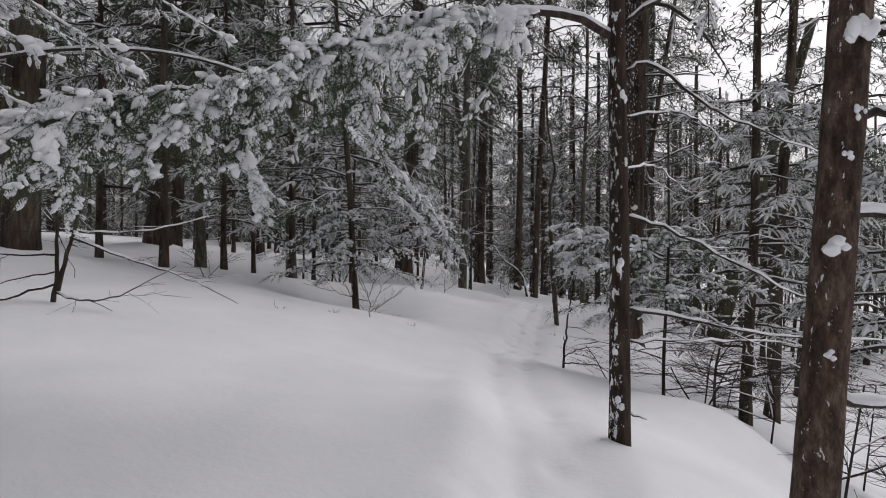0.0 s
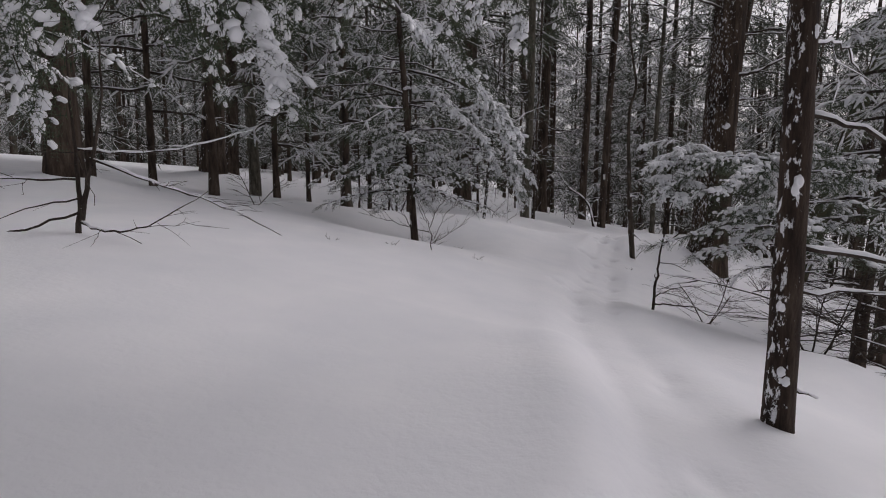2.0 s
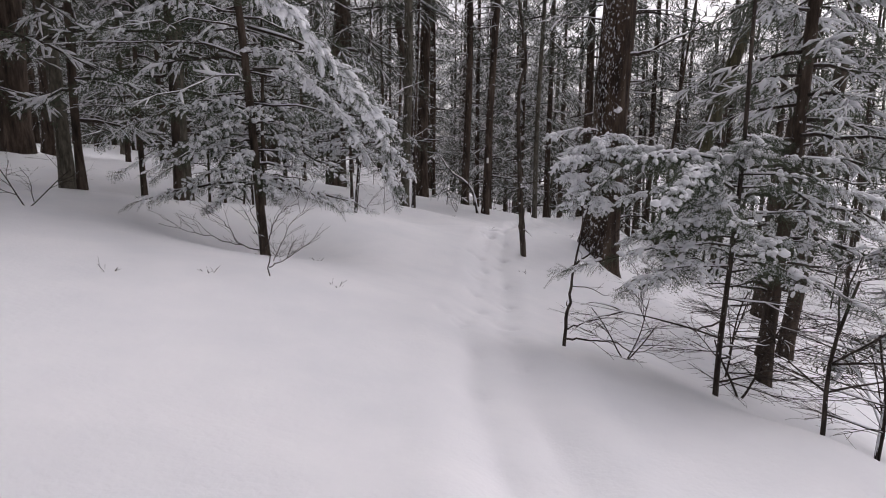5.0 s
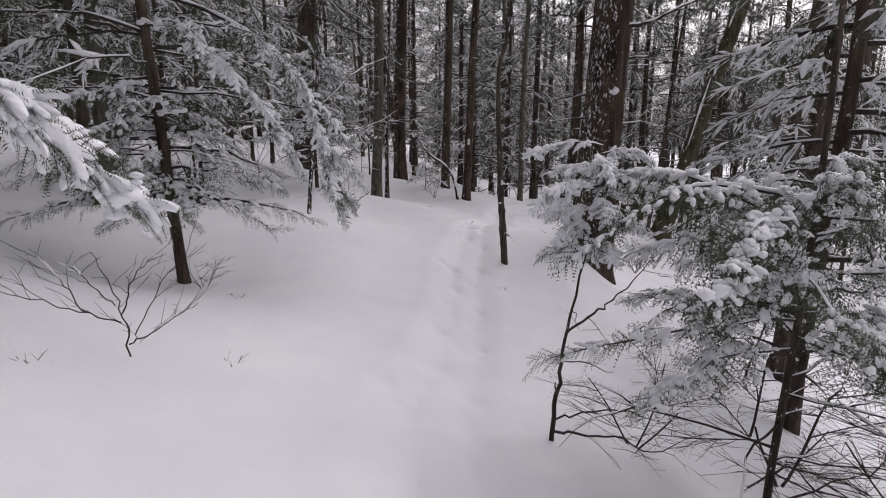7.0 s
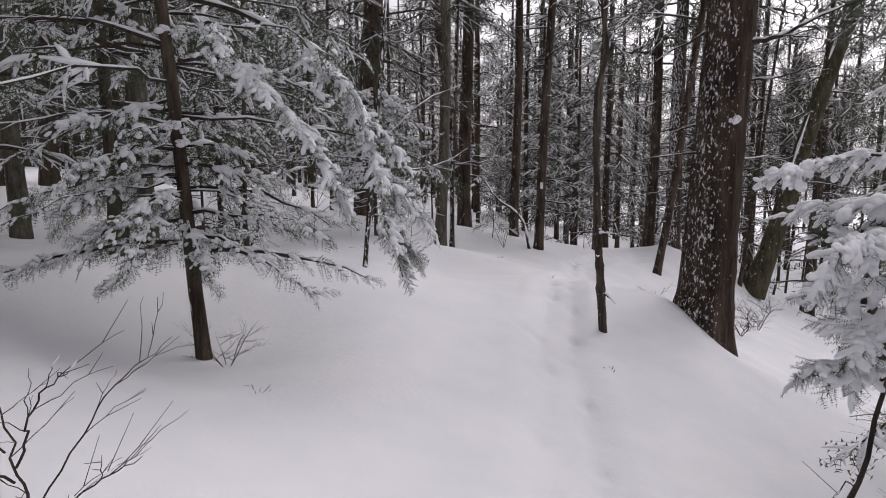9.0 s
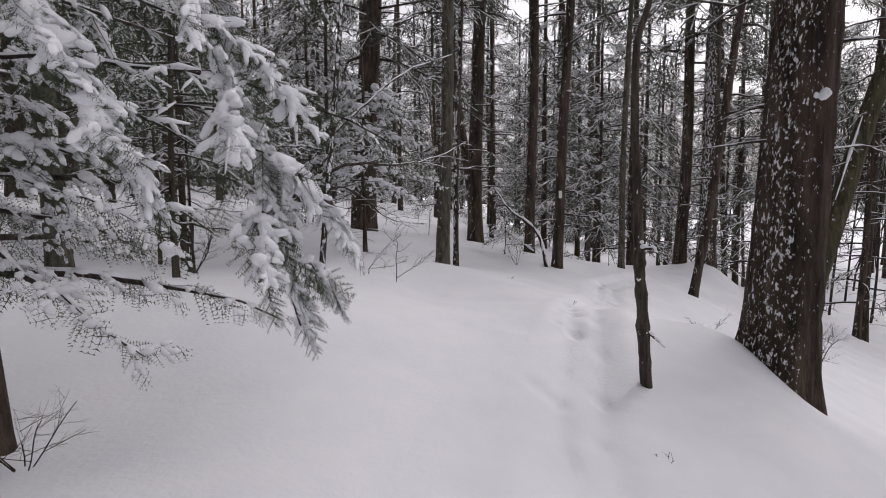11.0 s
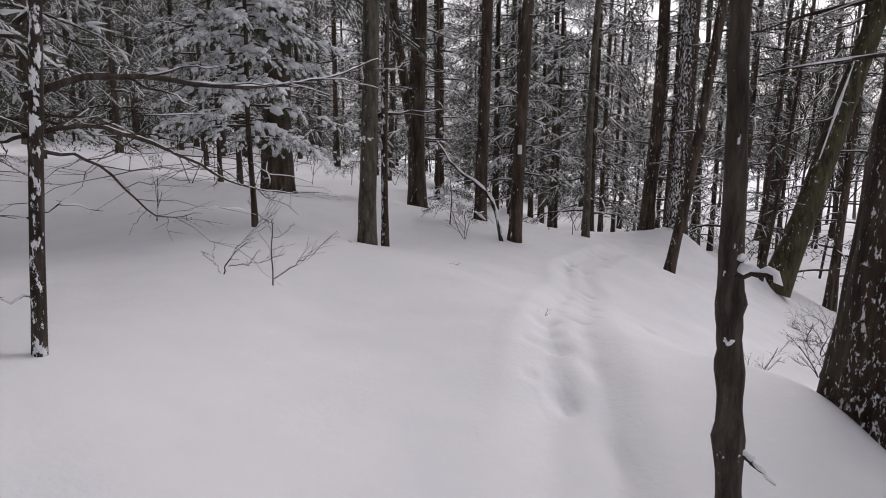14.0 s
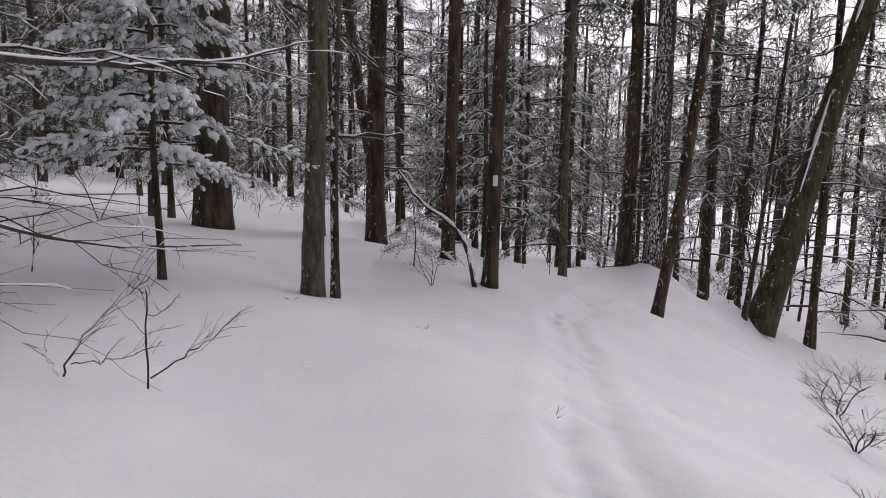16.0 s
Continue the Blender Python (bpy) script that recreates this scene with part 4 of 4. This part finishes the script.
tree("thin_tree", 12.0, 26.7, 0.07, 11.0, (0.10, 0.0), BARK_PINE, "thin dark stem beside the leaning trunk", seed=133, sides=8, dead=14, dead_from=1, dead_to=9, dead_len=1.0)

# dead branch that leans against the ground by the blazed pine
t = thing("dead_branch", 3.1, 21.25, floor_z(3.1, 21.25), "dead branch leaning by the blazed pine, thickly topped with snow", "branch")
o = np.array(t.location)
limb(t, o, ((3.12, 21.2, -0.3), (3.0, 21.3, 0.35), (2.75, 21.5, 0.75), (2.35, 21.8, 1.05), (1.95, 22.0, 1.6)), 0.045, 91, 6, 0.5, n=20, fat=1.3, end=0.4)

tree("young_tree", -2.15, 14.1, 0.034, 6.0, (0.02, 0.0), BARK_PINE, "slim dark young tree with thin dead limbs", seed=140, sides=8, bend=0.02, dead=22, dead_from=0.5, dead_to=4, dead_len=1.1, boughs=12, low=1.8, reach=1.3, grade="mid", size=0.4, count=9)
tree("young_tree", -2.71, 15.8, 0.024, 4.5, (-0.03, 0.0), BARK_SNOWY, "thin young tree with snow-flecked bark", seed=141, sides=8, bend=0.02, dead=18, dead_from=0.4, dead_to=3, dead_len=0.9, boughs=10, low=1.6, reach=1.1, grade="mid", size=0.4, count=8)
tree("young_tree", -4.2, 17.8, 0.03, 5.5, (0.0, 0.0), BARK_PINE, "slim dark young tree with thin dead limbs", seed=142, sides=8, bend=0.02, dead=18, dead_from=0.4, dead_to=3, dead_len=1.0, boughs=14, low=1.4, reach=1.3, grade="mid", size=0.42, count=9)

# young hemlock whose snow-bent bough hangs close to the trail
t, line, z = tree("hemlock_tree", -4.9, 5.5, 0.05, 6.5, (0.02, 0.0), TWIG, "young hemlock with boughs bent low under snow", seed=143, sides=8, bend=0.02, boughs=22, low=1.7, high=5.0, reach=2.6, grade="fine", size=0.27, count=24, rise=0.0, sag=0.3, load=0.85, droop=0.55)
o = np.array([-4.9, 5.5, z])
c = Crown("close", 83, 1.1)
c.along(smooth_line(((-4.85, 5.5, 2.9), (-3.2, 5.35, 3.1), (-2.0, 5.3, 3.0), (-1.0, 5.35, 2.6), (-0.5, 5.5, 2.22), (-0.2, 5.6, 1.92), (0.0, 5.72, 1.68)), 40) - o, 0.016, 90, 0.17, 0.7, 0.55, 6, 0.95, 1.3, 60)
c.link(t, NEEDLES)

# unseen hemlocks added behind and left of the start; their high boughs shade the bank
tree("hemlock_tree", -3.6, -0.6, 0.16, 12.0, (0.0, 0.0), BARK_PINE, "tall unseen shade hemlock with wide dense boughs above the bank", seed=144, boughs=44, low=3.2, high=10, reach=4.4, grade="mid", size=0.75, count=16, rise=0.05, sag=0.25, load=0.7)
tree("hemlock_tree", -7.0, 5.0, 0.14, 12.0, (0.0, 0.0), BARK_PINE, "tall slim unseen shade hemlock with high boughs", seed=145, boughs=30, low=3.4, high=10, reach=4.6, grade="mid", size=0.75, count=16, rise=0.05, sag=0.25, load=0.7)

# leafless shrubs and saplings
SH = "leafless shrub with fine dark twigs in the snow"


def limbed_shrub(x, y, label, limbs, seed):
    """A leafless shrub of given limbs: points from its foot, radius, twigs, twig length."""
    t = thing("bare_shrub", x, y, floor_z(x, y), label, "shrub")
    o = np.array(t.location)
    for i, (pts, rad, twigs, ln) in enumerate(limbs):
        limb(t, o, [o + np.array(p) for p in pts], rad * 0.7, seed + i, twigs, ln, n=16, cover=0.25, fat=0.9, climb=0.75, flat=0.35, end=0.3)


limbed_shrub(-0.88, 7.79, "leafless shrub fanning fine dark twigs out of the snow", (
    (((0, 0, -0.08), (0, 0, 0.1), (-0.02, 0, 0.25), (-0.1, 0.05, 0.42), (-0.17, 0.05, 0.6)), 0.0085, 6, 0.2),
    (((-0.02, 0, 0.25), (0.07, -0.02, 0.46), (0.2, 0.0, 0.6)), 0.0065, 7, 0.2),
    (((0, 0, 0.07), (0.2, -0.05, 0.18), (0.42, -0.1, 0.33)), 0.0065, 7, 0.2),
    (((-0.03, 0, 0.2), (-0.26, 0.05, 0.25), (-0.6, 0.1, 0.35), (-0.88, 0.12, 0.42)), 0.0065, 8, 0.22),
    (((-0.23, 0.05, 0.25), (-0.39, 0.1, 0.47), (-0.53, 0.15, 0.6)), 0.0055, 6, 0.2),
    (((-0.05, 0, 0.3), (-0.12, -0.15, 0.5), (-0.08, -0.3, 0.62)), 0.005, 5, 0.18),
    (((0.03, 0.02, 0.12), (0.15, 0.25, 0.4), (0.3, 0.4, 0.55)), 0.005, 5, 0.2)), 640)
limbed_shrub(0.10, 15.77, "slender leafless sapling with fine side twigs", (
    (((0, 0, -0.08), (0, 0, 0.3), (0.01, 0, 0.7), (0, 0, 1.08)), 0.0095, 9, 0.2),
    (((0.01, 0, 0.06), (0.23, 0, 0.2), (0.38, 0.05, 0.3), (0.51, 0.05, 0.43)), 0.0075, 10, 0.2),
    (((0, 0, 0.42), (0.12, -0.05, 0.46), (0.22, -0.08, 0.55)), 0.004, 3, 0.1),
    (((0, 0, 0.55), (-0.1, 0.0, 0.62), (-0.18, 0.0, 0.75)), 0.004, 3, 0.12)), 660)
limbed_shrub(-0.30, 15.63, "leafless shrub leaning over the snow", (
    (((0, 0, -0.06), (0.06, 0, 0.1), (0.2, 0, 0.28), (0.36, 0, 0.42), (0.48, 0.02, 0.53)), 0.009, 11, 0.2),
    (((0.07, 0, 0.06), (0.2, -0.05, 0.09), (0.38, -0.08, 0.11), (0.56, -0.1, 0.2)), 0.005, 6, 0.16),
    (((0.0, 0, 0.0), (-0.05, 0, 0.12), (-0.03, -0.02, 0.26)), 0.004, 3, 0.12)), 670)
bare_shrub(-3.82, 9.78, 0.85, 304, SH, stems=2, spread=0.8, fork=4, rad=0.008, lean=(0.3, 0), up=0.45)
bare_shrub(-1.25, 10.6, 0.6, 305, SH, stems=5, spread=0.8, fork=3, rad=0.004, up=0.7)
bare_shrub(-2.71, 15.8, 1.0, 306, SH, stems=2, spread=0.5, fork=4, rad=0.012, up=0.8)
bare_shrub(-3.1, 16.5, 1.1, 307, "short broken stem with a few bare twigs", stems=1, spread=0.5, fork=4, rad=0.03, up=0.8, depth=2)
bare_shrub(2.75, 6.15, 1.6, 308, "leafless sapling with flat sprays of dark twigs on the slope", stems=1, spread=0.9, fork=7, rad=0.016, up=0.25)
bare_shrub(3.4, 7.9, 1.5, 309, "leafless sapling with flat sprays of dark twigs on the slope", stems=2, spread=0.9, fork=6, rad=0.013, up=0.3)
bare_shrub(2.2, 7.8, 0.9, 310, SH, stems=3, spread=0.8, fork=5, rad=0.007, up=0.4)
bare_shrub(3.95, 14.8, 0.5, 311, SH, stems=3, spread=0.7, fork=3, rad=0.004)
bare_shrub(7.45, 18.4, 0.85, 315, "leafless snow-dusted sapling on the lip of the slope", stems=3, spread=0.6, fork=4, rad=0.012, up=1.1, snow=0.4, straight=0.16)
bare_shrub(8.9, 20.2, 1.3, 316, "leafless snow-dusted sapling on the lip of the slope", stems=3, spread=0.7, fork=5, rad=0.012, up=1.0, snow=0.5, straight=0.16)
for x, y, r0, lx in ((14.27, 30.1, 0.10, 0.012), (15.8, 28.6, 0.12, 0.02), (17.6, 27.2, 0.16, 0.0), (20.5, 29.5, 0.13, 0.03)):
    tree("pine_tree", x, y, r0, 13.0, (lx, 0.0), BARK_PINE, "thin straight pine on the slope, snow on its dead limbs", seed=int(700 + 10 * x), sides=10, bend=0.04, dead=34, dead_from=1.2, dead_to=9, dead_len=1.7, boughs=10, low=8, reach=2.0, size=0.9, count=8, load=1.2, group="thin pines on the slope", rings=24)
bare_shrub(2.4, 21.0, 0.9, 314, SH, stems=3, spread=0.5, fork=3, rad=0.006)

t = thing("bare_sapling", -3.26, 5.33, floor_z(-3.26, 5.33), "dark leafless sapling with long low snow-dusted limbs", "shrub")
o = np.array(t.location)
zt = o[2]
limb(t, o, ((-3.26, 5.33, zt - 0.1), (-3.23, 5.33, zt + 0.35), (-3.22, 5.3, zt + 0.8), (-3.2, 5.3, zt + 1.6)), 0.022, 401, 4, 0.6, cover=0.2)
limb(t, o, ((-3.22, 5.33, zt + 0.1), (-3.1, 5.3, zt + 0.5), (-2.98, 5.3, zt + 1.0), (-2.9, 5.2, zt + 1.6)), 0.020, 402, 4, 0.6, cover=0.2)
limb(t, o, ((-3.23, 5.33, zt + 0.62), (-2.9, 5.35, zt + 0.6), (-2.4, 5.3, zt + 0.62), (-1.9, 5.4, zt + 0.75)), 0.010, 403, 6, 0.5, cover=0.5)
limb(t, o, ((-3.1, 5.3, zt + 0.55), (-2.6, 5.4, zt + 0.35), (-2.2, 5.5, zt + 0.2), (-1.75, 5.5, zt - 0.02)), 0.011, 404, 9, 0.5, cover=0.4)
limb(t, o, ((-3.23, 5.33, zt + 0.08), (-2.9, 5.2, zt + 0.02), (-2.55, 5.2, zt + 0.1), (-2.15, 5.2, zt + 0.32)), 0.010, 405, 7, 0.5, cover=0.4)
limb(t, o, ((-3.25, 5.33, zt + 0.15), (-3.6, 5.1, zt + 0.02), (-4.0, 4.9, zt - 0.05), (-4.5, 4.7, zt + 0.05)), 0.010, 406, 7, 0.6, cover=0.4)
limb(t, o, ((-3.25, 5.33, zt + 0.4), (-3.7, 5.3, zt + 0.4), (-4.2, 5.2, zt + 0.45), (-4.8, 5.1, zt + 0.4)), 0.009, 407, 8, 0.6, cover=0.4)

t = thing("bare_sapling", 1.58, 7.64, floor_z(1.58, 7.64), "small hemlock sapling, bare below, its crown fluffy with snow", "sapling")
o = np.array(t.location)
zt = -0.06
limb(t, o, ((1.57, 7.64, zt - 0.2), (1.58, 7.64, zt + 0.2), (1.60, 7.64, zt + 0.38), (1.62, 7.64, zt + 0.62), (1.66, 7.64, zt + 0.85), (1.74, 7.64, zt + 1.2), (1.85, 7.64, zt + 1.6)), 0.017, 411, 2, 0.4, cover=0.15, n=22)
limb(t, o, ((1.64, 7.64, zt + 0.7), (1.78, 7.6, zt + 0.82), (1.9, 7.55, zt + 0.95), (2.1, 7.5, zt + 1.2)), 0.009, 412, 3, 0.4, cover=0.2)
limb(t, o, ((1.58, 7.63, zt + 0.06), (1.75, 7.55, zt + 0.07), (1.95, 7.5, zt + 0.06), (2.15, 7.45, zt - 0.02), (2.35, 7.4, zt + 0.1)), 0.009, 413, 5, 0.35, cover=0.2)
limb(t, o, ((1.59, 7.63, zt + 0.14), (1.7, 7.5, zt + 0.24), (1.9, 7.4, zt + 0.3), (2.15, 7.35, zt + 0.22)), 0.007, 414, 7, 0.35, cover=0.2)
c = Crown("close", 416, 1.35)
for i in range(15):
    h0 = 1.1 + 0.045 * i
    c.bough(np.array([1.66 + 0.14 * (h0 - 0.8), 7.64, h0]) - o, 2.4 * i + 0.6, 0.24 if h0 < 1.45 else 0.40, 0.3, 0.4, 14, 0.13, 0.006, 0.6, 0.15)
c.link(t, NEEDLES)
limb(t, o, ((1.585, 7.63, zt + 0.3), (1.575, 7.6, zt + 0.36), (1.57, 7.6, zt + 0.40)), 0.010, 415, 0, n=6, cover=0)

for i, (x, y, h) in enumerate(((3.5, 6.5, 1.7), (4.3, 7.3, 2.0), (3.3, 5.1, 1.5), (4.7, 6.2, 2.2), (3.9, 8.9, 1.6), (5.6, 8.0, 2.4), (5.2, 10.8, 2.0), (3.0, 4.2, 1.2), (4.2, 4.8, 1.8))):
    bare_shrub(x, y, h, 320 + i, "leafless sapling with flat sprays of dark twigs on the slope", stems=1, spread=0.9, fork=8, rad=0.013, up=0.25, snow=0.35, depth=2 if i % 3 else 3, group="bare saplings on the slope")
tree("hemlock_tree", 5.6, 7.4, 0.07, 7.0, (0.02, 0.0), BARK_PINE, "dark hemlock on the slope with snowy layered boughs", seed=171, bend=0.03, boughs=24, low=1.8, high=4.8, reach=1.9, grade="mid", size=0.4, count=18, rise=0.0, sag=0.25, load=1.3, dead=14, dead_from=0.4, dead_to=3.0)

# small weeds and twig ends poking through the snow
for i, (x, y) in enumerate(((-0.35, 7.9), (-1.3, 7.6), (-0.7, 9.6), (2.55, 15.9), (1.9, 17.9), (0.6, 18.3), (2.2, 11.5), (-1.9, 7.3))):
    bare_shrub(x, y, 0.16, 330 + i, "a few dry twig ends poking out of the snow", stems=3, spread=1.0, fork=2, rad=0.003, depth=1, name="twig_tuft", group="twig tufts", snow=0)
r = rng(51)
for i in range(34):
    y = 18 + 20 * r.random()
    x = -11 + 20 * r.random()
    if abs(x - np.interp(y, [p[1] for p in TRAIL], [p[0] for p in TRAIL])) < 1.3 or (y < 23.5 and x > -2):
        continue
    bare_shrub(x, y, 0.9 + 1.0 * r.random(), 350 + i, "thin leafless sapling among the trunks", stems=int(r.integers(1, 3)), spread=0.45, fork=4, rad=0.009, depth=2, up=0.9, group="thin saplings", snow=0.3)

# thick hemlocks down the slope
r = rng(62)
placed = []
for i in range(400):
    if len(placed) >= 15:
        break
    x, y = 18 + 28 * r.random(), 24 + 38 * r.random()
    if any((x - a) ** 2 + (y - b) ** 2 < 9 for a, b in placed + [(12.6, 26.9), (12.5, 20.5), (16.5, 27.5)]):
        continue
    placed.append((x, y))
    h = 15 + 6 * r.random()
    tree("hemlock_tree", x, y, 0.05 + 0.006 * h, h, (0.0, 0.0), BARK_PINE, "distant hemlock, dark needles striped with snow", seed=1600 + i, sides=7, boughs=40, low=5.5, high=15, reach=2.6, size=0.95, count=6, rise=0.05, sag=0.25, load=1.65, group="distant hemlocks", rings=10, dead=5, dead_from=0.5, dead_to=3)
for i in range(15):
    x, y = 11 + 26 * r.random(), 31 + 22 * r.random()
    bare_shrub(x, y, 10 + 5 * r.random(), 1700 + i, "tall leafless tree with a fine crown of twigs", stems=1, spread=0.35, fork=5, rad=0.07, depth=3, up=1.3, name="bare_tree", group="bare young trees", snow=0.3)

# close-set hemlocks that shut off the view ahead
r = rng(63)
ahead = []
for i in range(300):
    if len(ahead) >= 22:
        break
    x, y = -20 + 36 * r.random(), 35 + 26 * r.random()
    if any((x - a) ** 2 + (y - b) ** 2 < 8 for a, b in ahead):
        continue
    ahead.append((x, y))
    tree("hemlock_tree", x, y, 0.13, 15 + 4 * r.random(), (0.0, 0.0), BARK_PINE, "distant hemlock, dark needles striped with snow", seed=1800 + i, sides=7, boughs=34, low=1.5, high=14, reach=3.0, size=1.05, count=6, rise=0.05, sag=0.3, load=1.65, group="distant hemlocks", rings=10)

# the close far wood along the skyline
r = rng(64)
for i in range(38):
    a = radians(-48 + 72 * (i + 0.6 * r.random()) / 38)
    d = 58 + 16 * r.random()
    tree("hemlock_tree", 2 + d * math.sin(a), 8 + d * math.cos(a), 0.16, 19 + 5 * r.random(), (0.0, 0.0), BARK_PINE, "far hemlock in the wood along the skyline", seed=1900 + i, sides=6, boughs=30, low=1.0, high=19, reach=4.2, size=2.1, count=5, rise=0.05, sag=0.3, load=1.6, group="far wood", rings=8)

# the forest beyond
r = rng(61)
placed = [(-6.05, 8.7), (-9.24, 19.0), (4.35, 14.05), (12.6, 26.9), (9.5, 28.2), (1.74, 26.85), (-1.2, 23.5)]
made = 0
for i in range(4000):
    if made >= 215:
        break
    x, y = -50 + 110 * r.random(), -14 + 92 * r.random()
    gap = 1.6 if y > 30 else 2.0
    core = (-8.0 < x < 19 and -9 < y < 29.5) or (19 <= x < 26 and y < 20)
    if core or any((x - a) ** 2 + (y - b) ** 2 < gap ** 2 for a, b in placed):
        continue
    if (y < 12 and r.random() < (0.3 if x < 0 else 0.72)) or abs(x - 2) > 0.75 * (y + 14) + 14:
        continue
    if x > 14 and r.random() < 0.4:
        continue
    placed.append((x, y))
    made += 1
    kind = r.random()
    away = math.hypot(x - 1, y - 10)
    if kind < 0.52:
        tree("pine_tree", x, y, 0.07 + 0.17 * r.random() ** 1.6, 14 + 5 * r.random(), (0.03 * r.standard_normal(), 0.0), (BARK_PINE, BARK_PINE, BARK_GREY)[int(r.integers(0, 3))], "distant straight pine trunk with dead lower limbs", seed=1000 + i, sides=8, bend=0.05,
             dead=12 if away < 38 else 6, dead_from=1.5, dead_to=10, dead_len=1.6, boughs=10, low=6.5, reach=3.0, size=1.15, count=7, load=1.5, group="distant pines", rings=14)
    elif kind < 0.93:
        h = 12 + 7 * r.random()
        tree("hemlock_tree", x, y, 0.06 + 0.007 * h, h, (0.0, 0.0), BARK_PINE, "distant hemlock, dark needles striped with snow", seed=1000 + i, sides=7, boughs=28 if away < 42 else 19, low=1.0, high=12, reach=2.8, size=1.0, count=6, rise=0.05, sag=0.3, load=1.65, group="distant hemlocks", rings=10)
    else:
        bare_shrub(x, y, 3.0 + 4 * r.random(), 1000 + i, "tall leafless young tree", stems=1, spread=0.4, fork=6, rad=0.035, depth=2, up=1.1, name="bare_tree", group="bare young trees", snow=0.5)
